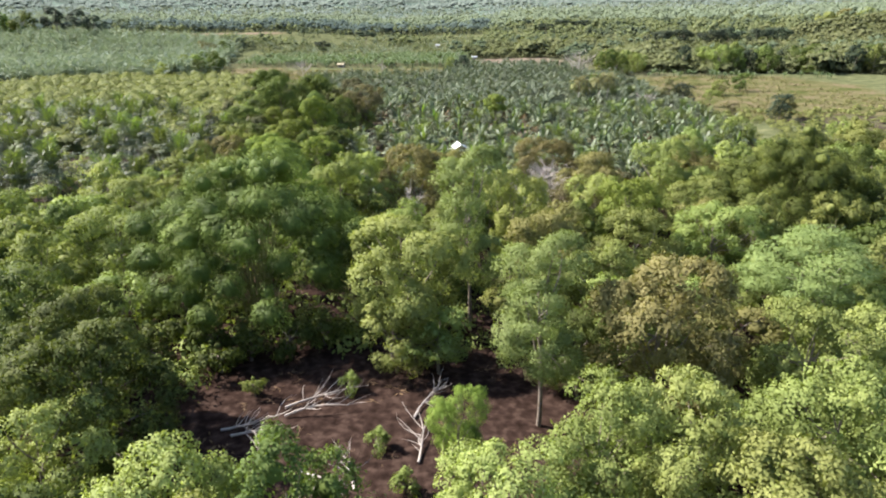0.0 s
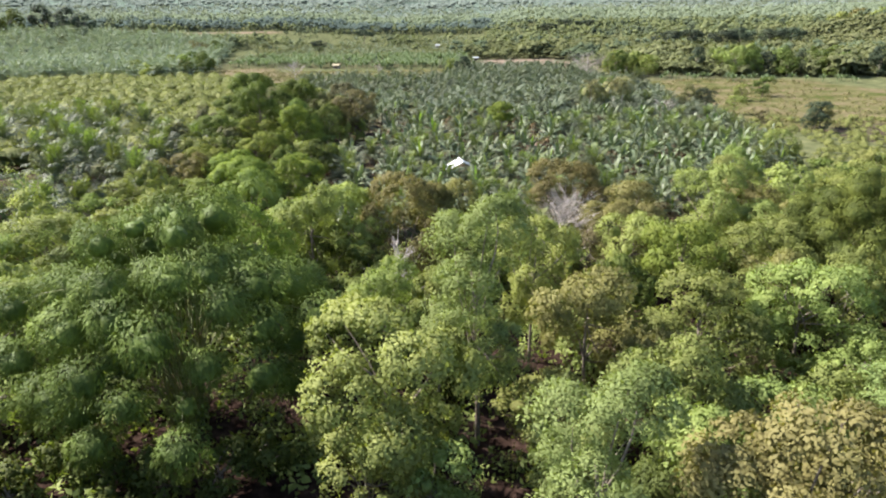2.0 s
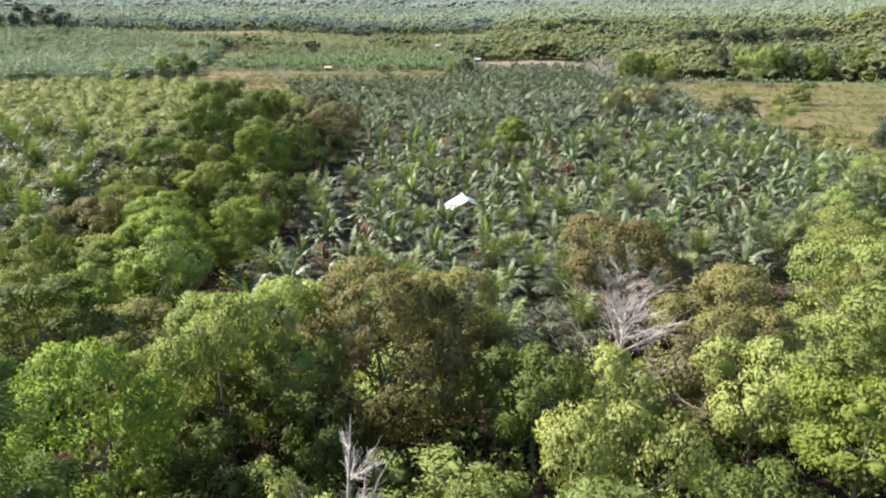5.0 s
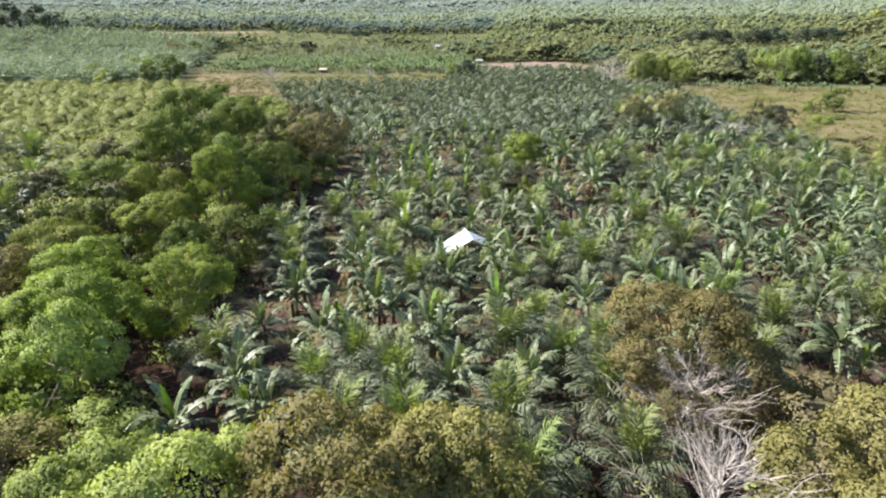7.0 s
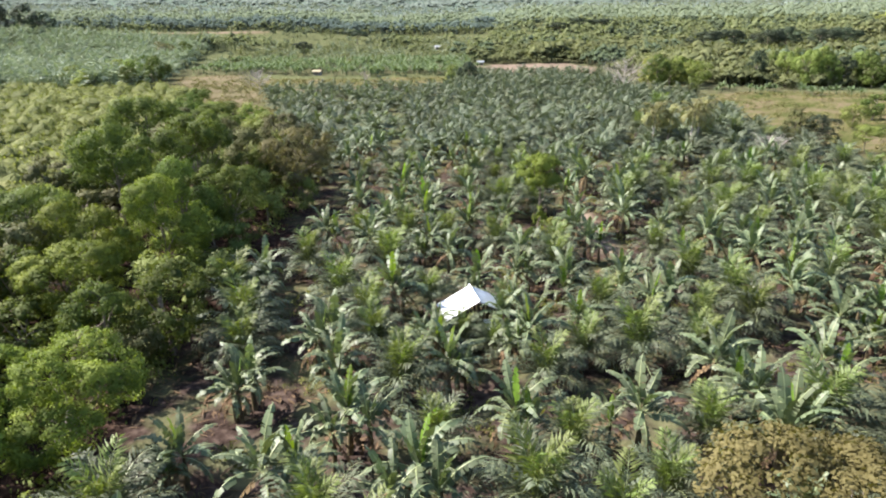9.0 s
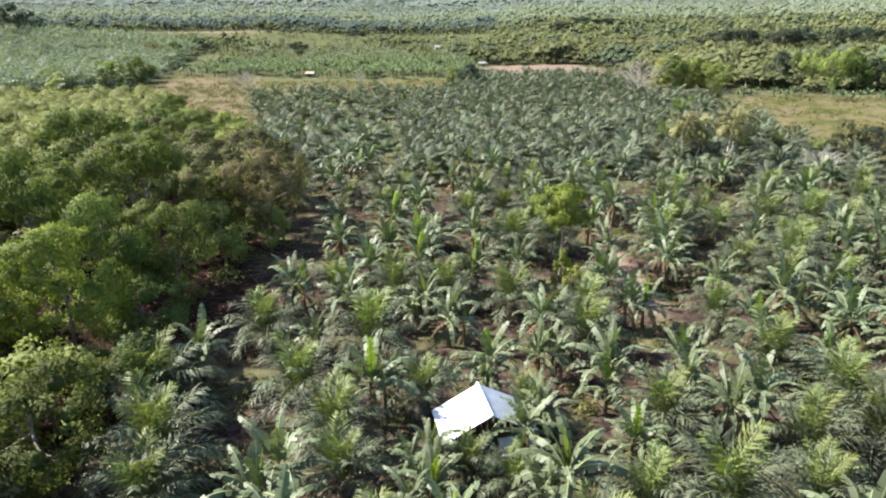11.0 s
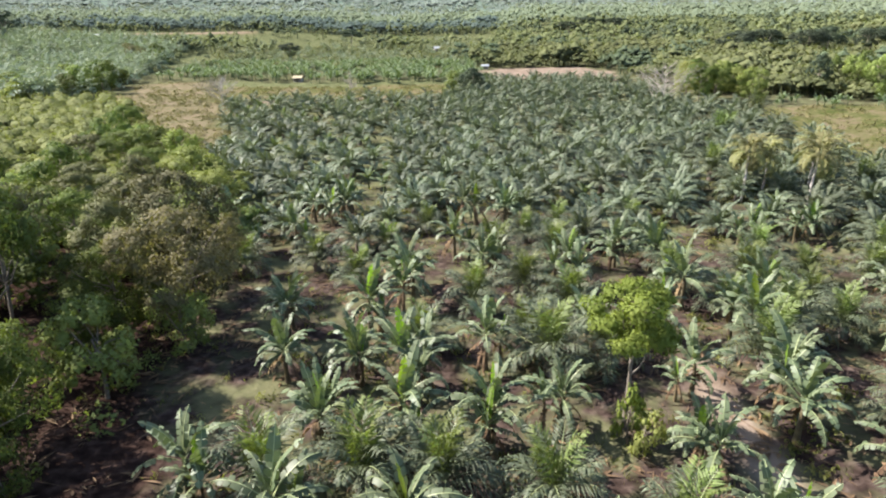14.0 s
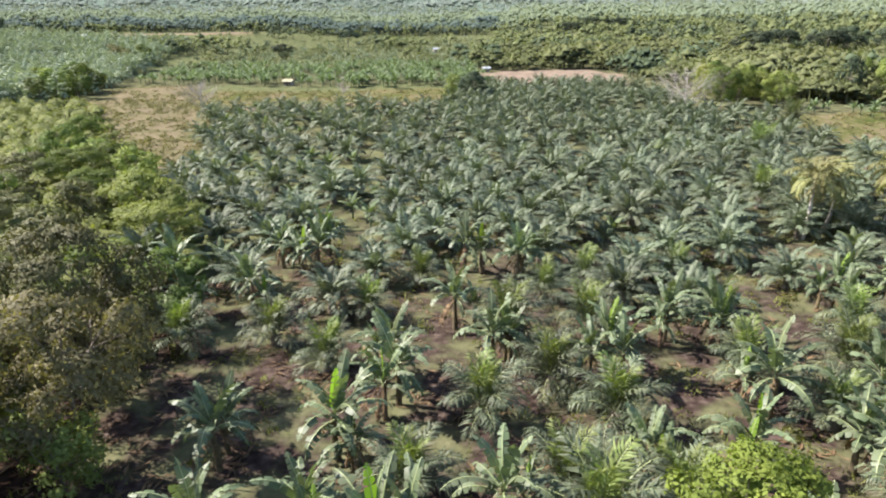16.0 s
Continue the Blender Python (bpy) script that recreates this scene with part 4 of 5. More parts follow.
far_bananas, far_palms = [], []
row = 0
y = 80.0
while y < 338:
    x = -84 + (row % 2) * 2.6
    while x < 66:
        px, py = x + rng.uniform(-1.0, 1.0) + 0.05 * y, y + rng.uniform(-1.0, 1.0)
        x += 4.5 if y < 150 else 5.9 if y < 215 else 6.5
        if not planted(px, py) or (119 < py < 154 and abs(px - 18.2 - 0.0035 * (py - 136) ** 2 - 0.04 * (py - 136)) < 1.9) or any((px - a) ** 2 + (py - b) ** 2 < 3.0 ** 2 for a, b in SOWN) or any((px - a) ** 2 + (py - b) ** 2 < (0.75 * c) ** 2 for a, b, c in PLACED):
            continue
        share = 0.55 if py < 132 else 0.36 if py < 155 else 0.16 if py < 180 else 0.06
        if px < -6 and py > 155:
            share += 0.25
        if px > 25 and py < 150:
            share += 0.15
        is_banana = rng.random() < share
        if rng.random() < 0.06:
            continue
        near = py < 150 and abs(px - 3) < 19
        if is_banana:
            if py < 178:
                banana(px, py, rng.uniform(0.95, 1.3), near, rng)
            else:
                far_bananas.append((px, py, rng.uniform(0.8, 1.1)))
        else:
            s = rng.uniform(1.1, 1.45) if py < 150 else rng.uniform(1.0, 1.3)
            if py < 165:
                palm(px, py, s, near, rng)
            elif py < 236:
                palm_far(px, py, s, rng)
            else:
                far_palms.append((px, py, s * 1.05))
    y += 4.0 if y < 150 else 5.3 if y < 215 else 5.7
    row += 1


def light_palm(seed, fronds=16, pairs=11, wide=0.3):
    """A palm of few broad leaflets, for far rows."""
    geo = plume_crown(seed, fronds, pairs, 0.84, wide)
    tube(geo, [(0, 0, -0.2), (0, 0, 1.0)], [0.3, 0.2], 5)
    return geo.arrays()[:2]


def light_banana(seed):
    r = np.random.default_rng(seed)
    geo = Geo()
    for k in range(9):
        p, d = arch(2.3, 82 - 7 * k, 75, 4)
        g2 = Geo()
        w = np.array([0.05, 0.3, 0.33, 0.26, 0.05])[:, None]
        i = np.arange(4)
        for sg in (-1, 1):
            o = np.array([0, sg * 1.0, -0.35])
            g2.add(np.stack([p, p + o * w], 1), np.stack([2 * i, 2 * i + 1, 2 * i + 3, 2 * i + 2], 1))
        v, q, _ = g2.arrays()
        a = np.radians(k * 137.5)
        rot = np.array([[np.cos(a), -np.sin(a), 0], [np.sin(a), np.cos(a), 0], [0, 0, 1]])
        geo.add(v @ rot.T + [0, 0, 1.5], q)
    tube(geo, [(0, 0, -0.2), (0, 0, 1.6)], [0.14, 0.1], 5)
    return geo.arrays()[:2]


def scatter(name, kinds, rows, mat, label, category, seed):
    """One object of kind stuff: many small plants, each turned its own way."""
    r = np.random.default_rng(seed)
    geo = Geo()
    for x, y, s in rows:
        v, q, *sh = kinds[int(r.integers(len(kinds)))]
        a = r.uniform(0, 6.283)
        rot = np.array([[np.cos(a), -np.sin(a), 0], [np.sin(a), np.cos(a), 0], [0, 0, 1]])
        geo.add(v @ rot.T * s + [x, y, float(ground_z(x, y))], q, 0, sh[0] @ rot.T if sh else None)
    tagged(new(name, geo.build(name, [mat])), label, category, kind="stuff")


LP = [light_palm(300 + k) for k in range(4)]
LB = [light_banana(310 + k) for k in range(3)]
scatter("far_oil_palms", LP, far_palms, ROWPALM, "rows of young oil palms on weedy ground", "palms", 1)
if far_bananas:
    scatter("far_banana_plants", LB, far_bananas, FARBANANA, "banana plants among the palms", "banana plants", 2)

# ---- hut ----
def hut(x, y):
    m, n, l, p = nodes("zinc_roof")
    tex, co = n.new("ShaderNodeTexWave"), n.new("ShaderNodeTexCoord")
    tex.inputs["Scale"].default_value = 4
    nz = n.new("ShaderNodeTexNoise")
    nz.inputs["Scale"].default_value = 2.5
    r = ramp(n, [(0.3, (0.62, 0.64, 0.66)), (0.7, (0.82, 0.83, 0.84))])
    l.new(co.outputs["Object"], tex.inputs["Vector"])
    l.new(co.outputs["Object"], nz.inputs["Vector"])
    l.new(nz.outputs["Fac"], r.inputs["Fac"])
    l.new(r.outputs["Color"], p.inputs["Base Color"])
    p.inputs["Roughness"].default_value = 0.45
    zinc = m
    plank = bark("hut_plank", (0.09, 0.07, 0.055), (0.2, 0.165, 0.13), 5)
    ob = thing("hut", x, y, "small plank hut with a white metal sheet roof", "hut", turn=11)
    w, d, eave, ridge = 4.6, 2.8, 1.9, 3.05

    def slope(sg):
        geo, k = Geo(), 44
        s = np.linspace(-d / 2 - 0.25, d / 2 + 0.25, k)
        wave = 0.03 * np.cos(np.arange(k) * np.pi)
        for off, flip in ((0, 1), (-0.02, -1)):
            a = np.stack([np.zeros(k), s, ridge + wave + off], 1)
            b = np.stack([np.full(k, sg * (w / 2 + 0.35)), s, eave - 0.25 + wave + off], 1)
            i = np.arange(k - 1)
            geo.add(np.concatenate([a, b]), np.stack([i, i + 1, k + i + 1, k + i][::flip], 1))
        return geo.build("roof_sheet", [zinc])

    part("roof_sheet", slope(-1), None, ob, "white corrugated metal sheet")
    part("roof_sheet", slope(1), None, ob, "white corrugated metal sheet")
    geo = Geo()
    tube(geo, [(0, -d / 2 - 0.27, ridge + 0.03), (0, d / 2 + 0.27, ridge + 0.03)], [0.09, 0.09], 6)
    part("ridge_cap", geo.build("ridge_cap", [zinc]), None, ob)
    for px, py in ((-1, -1), (-1, 1), (1, -1), (1, 1)):
        geo = Geo()
        tube(geo, [(px * w / 2, py * d / 2, -0.3), (px * w / 2, py * d / 2, eave - 0.16)], [0.07, 0.06], 6)
        part("post", geo.build("post", [plank]), None, ob)
    lean = Geo()
    for k in range(16):
        u = 0.35 + k * 0.11
        lean.add([(u, -d / 2 - 1.1, 1.15 + 0.02 * (k % 2)), (u + 0.11, -d / 2 - 1.1, 1.15 + 0.02 * ((k + 1) % 2)), (u + 0.11, -d / 2 - 0.05, 1.5 + 0.02 * ((k + 1) % 2)), (u, -d / 2 - 0.05, 1.5 + 0.02 * (k % 2))], [(0, 1, 2, 3)])
    part("awning_sheet", lean.build("awning_sheet", [zinc]), None, ob, "greyish corrugated metal awning")
    for k in range(13):
        geo = Geo()
        u = -w / 2 + 0.13 + k * (w - 0.26) / 12
        for yy in (d / 2, ):
            tube(geo, [(u, yy, 0.05), (u, yy, eave - 0.05)], [0.12, 0.12], 4)
        part("plank", geo.build("plank", [plank]), None, ob)
    for k in range(13):
        geo = Geo()
        u = -d / 2 + 0.13 + k * (d - 0.26) / 12
        tube(geo, [(-w / 2, u, 0.05), (-w / 2, u, eave - 0.2)], [0.12, 0.12], 4)
        part("plank", geo.build("plank", [plank]), None, ob)


hut(3.15, 113.9)

def plaster(name, a, b, rough=0.7):
    return bark(name, a, b, 1.5, rough)


WALL, TIN, TAN, DOOR = plaster("house_wall", (0.2, 0.185, 0.165), (0.32, 0.3, 0.27)), plaster("tin_roof", (0.26, 0.275, 0.285), (0.38, 0.395, 0.41), 0.6), plaster("tan_roof", (0.27, 0.225, 0.13), (0.38, 0.32, 0.2)), plaster("house_door", (0.07, 0.05, 0.04), (0.13, 0.1, 0.08))


def block(x0, x1, y0, y1, z0, z1):
    v = [(x, y, z) for z in (z0, z1) for x, y in ((x0, y0), (x1, y0), (x1, y1), (x0, y1))]
    return Geo().add(v, [(0, 3, 2, 1), (4, 5, 6, 7), (0, 1, 5, 4), (1, 2, 6, 5), (2, 3, 7, 6), (3, 0, 4, 7)])


def house(x, y, w, d, h, roof, label, turn=0):
    ob = thing("house", x, y, label, "house", "far houses", turn)
    part("wall", block(-w / 2, w / 2, -d / 2, d / 2, -0.4, h).build("wall", [WALL]), None, ob)
    part("door", block(-0.5, 0.5, -d / 2 - 0.04, -d / 2 + 0.1, 0, min(2.0, h - 0.1)).build("door", [DOOR]), None, ob)
    for s in (-1, 1):
        window = part("window", block(s * w * 0.3 - 0.45, s * w * 0.3 + 0.45, -d / 2 - 0.04, -d / 2 + 0.1, 0.6, 1.3).build("window", [DOOR]), None, ob)
        part("sill", block(s * w * 0.3 - 0.5, s * w * 0.3 + 0.5, -d / 2 - 0.1, -d / 2, 0.54, 0.6).build("sill", [WALL]), None, window)
        e, t = 0.5, 0.06
        rise = d * 0.28
        v = [(-w / 2 - e, s * (d / 2 + e), h - 0.1), (w / 2 + e, s * (d / 2 + e), h - 0.1), (w / 2 + e, 0, h + rise), (-w / 2 - e, 0, h + rise)]
        v += [(a, c, z + t) for a, c, z in v]
        part("roof", Geo().add(v, [(0, 3, 2, 1), (4, 5, 6, 7), (0, 1, 5, 4), (1, 2, 6, 5), (2, 3, 7, 6), (3, 0, 4, 7)]).build("roof", [roof]), None, ob)


house(20.5, 405.0, 2.6, 2.2, 1.5, TIN, "small white house at the end of a bare field", 8)
house(-53.0, 358.0, 3.0, 2.4, 1.6, TAN, "small pale house with a tan roof among bananas", -12)
house(-1.6, 576.0, 4.6, 3.6, 2.0, TIN, "white house with a metal roof in the far wood", 20)
house(-222.0, 548.0, 3.6, 3.0, 1.6, TIN, "white house with a metal roof beside far meadows", -15)

# ---- single plants in and round the plantation ----
tree(11.4, 137.6, 8.9, "umbrella", BRIGHT, "slender bright green tree with a flat crown among banana plants", 2.8, group="single trees")
tree(11.4, 136.6, 3.4, "bush", BRIGHT, "yellow-green bush overgrown with vines", 1.1, name="bush", group="single trees")
tree(11.9, 135.2, 2.6, "bush", YELLOW, "yellow-green bush overgrown with vines", 1.1, name="bush", group="single trees")
for x, y, h, lean, sd in ((42.0, 176.0, 7.6, 0.5, 1), (38.4, 184.0, 6.4, 0.2, 2), (41.6, 186.5, 5.6, 0.3, 3), (46.5, 184.0, 7.0, 0.4, 4)):
    coconut(x, y, h, lean, sd)
for x, y, s in ((48.0, 184.0, 1.25), (53.0, 183.5, 1.25), (56.0, 178.0, 1.2), (41.0, 190.5, 1.2), (50.5, 221.0, 1.4), (53.0, 224.0, 1.35), (68.5, 246.0, 1.5)):
    palm(x, y, s, False, rng, 1.15, "tall dark green palm at the field's edge")
put([(64.0, 184.0, 7.4, 2.7, "low", "k"), (67.0, 181.0, 6.2, 3.5, "round", "f"), (73.5, 178.5, 4.4, 3.0, "flat", "g"), (79.5, 153.0, 6.4, 3.4, "round", "f"), (83.0, 157.0, 5.4, 2.8, "small", "o"), (74.0, 166.0, 3.0, 1.8, "small", "r"),
     (4.2, 304.0, 7.2, 3.0, "round", "p"), (10.4, 299.5, 8.4, 4.3, "dense", "f"), (86.0, 203.0, 5.0, 3.0, "round", "g"), (97.0, 214.0, 6.0, 3.4, "small", "d"),
     (69.5, 281.0, 10.0, 5.0, "dense", "d"), (75.5, 285.0, 9.5, 5.0, "round", "d"), (83.0, 281.0, 8.5, 4.6, "round", "g"), (54.0, 117.0, 6.5, 3.4, "round", "g")], "trees in the fields")

# ---- shrub land and old palms on the west side ----
for k in range(130):
    x, y = rng.uniform(-104, -40), rng.uniform(84, 158)
    if y > 128 and x > -46 - (y - 128) * 0.5:
        continue
    if any((x - a) ** 2 + (y - b) ** 2 < 5.2 ** 2 for a, b in SOWN):
        continue
    SOWN.append((x, y))
    palm(x, y, rng.uniform(1.5, 1.9), False, rng, 1.2, "grown oil palm with silvery green arching fronds")


def tuft(seed, radius, height, count, ln, wd):
    r = np.random.default_rng(seed)
    geo = Geo()
    u = unit(r.normal(size=(count, 3)) + [0, 0, 0.6])
    u[:, 2] = np.abs(u[:, 2])
    lump = 0.75 + 0.35 * np.sin(u[:, 0] * 5 + seed) * np.sin(u[:, 1] * 5 + seed * 2)
    p = u * np.array([radius, radius, height]) * (lump * (0.7 + 0.3 * r.random(count)))[:, None]
    nn = unit(u + 0.5 * r.normal(size=u.shape))
    t = unit(np.cross(nn, r.normal(size=u.shape)) + 0.2 * u - [0, 0, 0.15])
    k = r.uniform(0.7, 1.3, count)
    leaves(geo, p, t, nn, ln * k, wd * k, shade=u + 0.3 * nn)
    return geo.arrays()[:2] + (np.concatenate(geo.s),)


def dome(seed, radius, height, rows, cols, count, ln, wd, lift=0.0, body=1.0):
    """A far tree: a lumpy closed crown with loose leaf sprays round it."""
    r = np.random.default_rng(seed)
    lat, lon = np.meshgrid(np.linspace(0.0, 1.0, rows + 1), np.arange(cols) * 2 * np.pi / cols, indexing="ij")
    th = lat * 1.9
    u = np.stack([np.sin(th) * np.cos(lon), np.sin(th) * np.sin(lon), np.cos(th)], -1)
    lump = (0.55 + 0.5 * r.random(u.shape[:2])) * body
    lump[0] = lump[0, 0]
    v = u * lump[..., None] * np.array([radius, radius, height * 0.55]) + [0, 0, height * 0.42]
    i, j = np.meshgrid(np.arange(rows), np.arange(cols), indexing="ij")
    j2 = (j + 1) % cols
    q = np.stack([i * cols + j, (i + 1) * cols + j, (i + 1) * cols + j2, i * cols + j2], -1).reshape(-1, 4)
    geo = Geo().add(v, q)
    geo.s[-1] = unit(u * np.array([1 / radius, 1 / radius, 1 / height]) + [0, 0, lift / height] + r.normal(size=u.shape) * 0.07).reshape(-1, 3)
    geo.soft = True
    d = unit(r.normal(size=(count, 3)) + [0, 0, 0.7])
    p = d * np.array([radius, radius, height * 0.55]) * r.uniform(0.7, 1.1, (count, 1)) + [0, 0, height * 0.42]
    t = unit(np.cross(d, r.normal(size=d.shape)) + 0.35 * d)
    leaves(geo, p, t, d, ln * r.uniform(0.7, 1.3, count), wd, shade=d + 0.3 * r.normal(size=d.shape))
    return geo.arrays()[:2] + (np.concatenate(geo.s),)


UG = [tuft(k + 60, 1.7, 1.8, 110, 0.34, 0.17) for k in range(4)]
rows = []
for k in range(360):
    x, y = rng.uniform(-92, -17.5), rng.uniform(72, 168)
    if abs(x) > 14 + y * 0.72 or x > -17 - 1.5 * math.sin(y * 0.2):
        continue
    rows.append((x, y, rng.uniform(0.7, 1.4)))
for k in range(2300):
    x, y = rng.uniform(-60, 66), rng.uniform(16, 104)
    edge = 80 + (max(0, x - 18) * 0.75 if x > 0 else max(0, -x - 14) * 1.6)
    if y > edge or abs(x) > 12 + y * 0.72 or (-17.5 < x < 9 and 22 < y < 45):
        continue
    rows.append((x, y, rng.uniform(0.7, 1.5)))
scatter("undergrowth", UG, rows, GREEN, "dense green undergrowth beneath the trees", "undergrowth", 3)
SH = [dome(k, 1.9 + 0.15 * k, 2.2 + 0.3 * k, 3, 6, 40, 0.46, 0.28, 1.4, 0.78) for k in range(5)]
rows = []
for k in range(3500):
    x, y = rng.uniform(-175, -22), rng.uniform(118, 300)
    if abs(x) > 30 + y * 0.72 or (x > -42 and y < 168) or x > -17 - (y - 165) * 0.38 and y > 163 or (y > 203 and x > -34 - (y - 203) * 0.62):
        continue
    rows.append((x, y, rng.uniform(0.6, 1.35) * (1.25 if y < 165 else 0.95)))
scatter("shrubs", SH, rows, SHRUB, "yellow-green low shrubs and vines covering a gentle slope", "shrubs", 4)

rows = [(x, y, rng.uniform(0.2, 0.55)) for x, y in ((rng.uniform(58, 112), rng.uniform(96, 170)) for _ in range(1100)) if x > np.interp(y, (96, 133, 170), (50, 62, 67)) and math.sin(x * 0.21) * math.sin(y * 0.17) > -0.35]
scatter("field_weeds", SH, rows, SHRUB, "lush lime green weeds along a dry field", "weeds", 21)

# ---- far woods ----
def canopy(seed, radius, height, lobes, per, ln, wd, rows=3, cols=6, even=1.3):
    """A far tree: several rounded boughs of foliage, each with loose sprays round it."""
    r = np.random.default_rng(seed)
    geo = Geo()
    for k in range(lobes):
        a, out = k * 2.4 + r.uniform(-0.6, 0.6), radius * (r.uniform(0.0, 0.3) if k == 0 else r.uniform(0.35, 0.8))
        c = np.array([math.cos(a) * out, math.sin(a) * out, height * (0.74 if k == 0 else r.uniform(0.42, 0.72))])
        size = np.array([1, 1, 0.72]) * radius * r.uniform(0.28, 0.58)
        blob(geo, c, size * 0.78, r, rows, cols)
        u = unit(r.normal(size=(per, 3)) + [0, 0, 0.7])
        t = unit(np.cross(u, r.normal(size=u.shape)) + 0.3 * u)
        leaves(geo, c + u * size * r.uniform(0.8, 1.1, (per, 1)), t, u, ln * r.uniform(0.7, 1.3, per), wd, shade=u + 0.55 * r.normal(size=u.shape))
    geo.s = [unit(q + [0, 0, even]) for q in geo.s]
    tube(geo, [(0, 0, -0.3), (0.1, 0, height * 0.5)], [0.035 * height, 0.02 * height], 4)
    return geo.arrays()[:2] + (np.concatenate(geo.s),)


NEAR_TREES = [canopy(20 + k, 3.6 + 0.3 * k, 5.6 + 0.9 * k, 7, 14, 0.95, 0.5, 2, 6) for k in range(6)]
MID_TREES = [canopy(30 + k, 4.4 + 0.3 * k, 7.5 + 1.0 * k, 5, 7, 1.4, 0.75, 2, 6) for k in range(5)]
DEEP_TREES = [canopy(90 + k, 3.8 + 0.3 * k, 6.0 + 0.9 * k, 5, 7, 1.1, 0.6, 2, 6) for k in range(5)]
FAR_TREES = [canopy(40 + k, 4.6 + 0.5 * k, 7.5 + 1.2 * k, 4, 3, 1.7, 0.9, 2, 5, 3.5) for k in range(5)]
HILL_TREES = [canopy(70 + k, 13.0 + 1.5 * k, 12.0 + 1.5 * k, 3, 0, 3.0, 2.0, 2, 5, 4.0) for k in range(4)]
WP = [light_palm(320 + k, 11, 5, 0.4) for k in range(4)]
LT = [canopy(50 + k, 2.6, 2.5 + 0.4 * k, 4, 7, 0.9, 0.45, 2, 5) for k in range(4)]


def field(x, y):
    if (abs(x + 1.6) < 9 and 552 < y < 580) or (abs(x + 222) < 10 and 528 < y < 552) or (abs(x + 53) < 6 and 330 < y < 362):
        return True
    g, d, e, *_ = cover(np.array([x]), np.array([y]))
    return d[0] > 0.25 or e[0] > 0.2


def on_meadow(x, y):
    """Open light green land in the valley."""
    return (-335 < x < -200 and 592 < y < 655) 


east, grove, low_rows, mid_rows, ridge, blue = [], [], [], [], [], []
for k in range(4300):
    y = rng.uniform(262, 480)
    x = rng.uniform(0.02, 1) * (34 + 0.74 * y)
    edge = np.interp(x, (0, 18, 30, 70, 80, 100, 140, 250), (470, 420, 408, 384, 300, 284, 272, 262))
    if field(x, y) or y < edge + 3 * math.sin(x * 0.2):
        continue
    east.append((x, y, (0.5 + 0.85 * rng.random() ** 1.8) * (0.85 if y < edge + 12 else 1.05)))
for k in range(2100):
    y = rng.uniform(300, 520)
    x = -rng.uniform(0.1, 1) * (34 + 0.74 * y)
    if field(x, y) or x > np.interp(y, (300, 358, 400, 520), (-106, -116, -128, -150)) or on_meadow(x, y):
        continue
    grove.append((x, y, rng.uniform(1.4, 2.4)))
for k in range(4200):
    y = 405 + 310 * rng.random() ** 1.15
    x = rng.uniform(-1, 0.3) * (40 + 0.74 * y)
    if field(x, y) or on_meadow(x, y) or x > 20 + (y - 440) * 0.16 or (x < -120 and y < 500) or (x < -90 and y > 585):
        continue
    low_rows.append((x, y, 0.6 + 0.7 * rng.random() ** 2))
for k in range(3000):
    y = 470 + 420 * rng.random() ** 1.1
    x = rng.uniform(-1, 1) * (40 + 0.74 * y)
    if field(x, y) or on_meadow(x, y):
        continue
    if (x < 14 + (y - 450) * 0.14 and y < 770) and math.sin(x * 0.027 + 2) * math.sin(y * 0.034) < 0.66:
        continue
    mid_rows.append((x, y, 0.75 + 0.6 * rng.random() ** 2))
for k in range(3900):
    y = 790 + 200 * rng.random()
    x = rng.uniform(-1, 1) * (50 + 0.75 * y)
    if not field(x, y):
        ridge.append((x, y, 0.75 + 0.7 * rng.random()))
for k in range(4200):
    y = 980 + 620 * rng.random() ** 1.2
    blue.append((rng.uniform(-1, 1) * (60 + 0.76 * y), y, 0.8 + 0.7 * rng.random() ** 1.6))
hills = [(rng.uniform(-1, 1) * (60 + 0.74 * y), y, rng.uniform(0.7, 1.3)) for y in (1560 + 1500 * rng.random() ** 1.1 for _ in range(3000))]
for k in range(150):
    y = rng.uniform(410, 700)
    x = -rng.random() * (30 + 0.7 * y)
    if not field(x, y) and not on_meadow(x, y):
        mid_rows.append((x, y, rng.uniform(0.3, 0.75)))
pick = lambda rows, f: [q for q in rows if (math.sin(q[0] * 0.045 + 1.3) * math.sin(q[1] * 0.06 + q[0] * 0.01) > f)]
rest = lambda rows, f: [q for q in rows if not math.sin(q[0] * 0.045 + 1.3) * math.sin(q[1] * 0.06 + q[0] * 0.01) > f]
front = [q for q in east if q[1] < np.interp(q[0], (0, 30, 70, 100, 250), (450, 440, 415, 318, 300))]
deep = [q for q in east if q not in front]
scatter("east_wood", NEAR_TREES, rest(front, 0.45), FARWOOD, "dense yellow-green wood of low rounded trees", "wood", 5)
scatter("inner_wood", DEEP_TREES, rest(deep, 0.45), FARWOOD, "yellow-green canopy of a dense low wood", "wood", 34)
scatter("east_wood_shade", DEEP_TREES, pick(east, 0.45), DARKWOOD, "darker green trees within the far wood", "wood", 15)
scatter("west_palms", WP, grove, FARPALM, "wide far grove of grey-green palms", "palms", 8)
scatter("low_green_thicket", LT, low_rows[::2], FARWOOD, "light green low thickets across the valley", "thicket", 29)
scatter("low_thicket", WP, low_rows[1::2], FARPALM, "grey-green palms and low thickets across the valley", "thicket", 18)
scatter("middle_wood", MID_TREES, rest(mid_rows, 0.3), FARWOOD, "wide green wood broken by fields", "wood", 6)
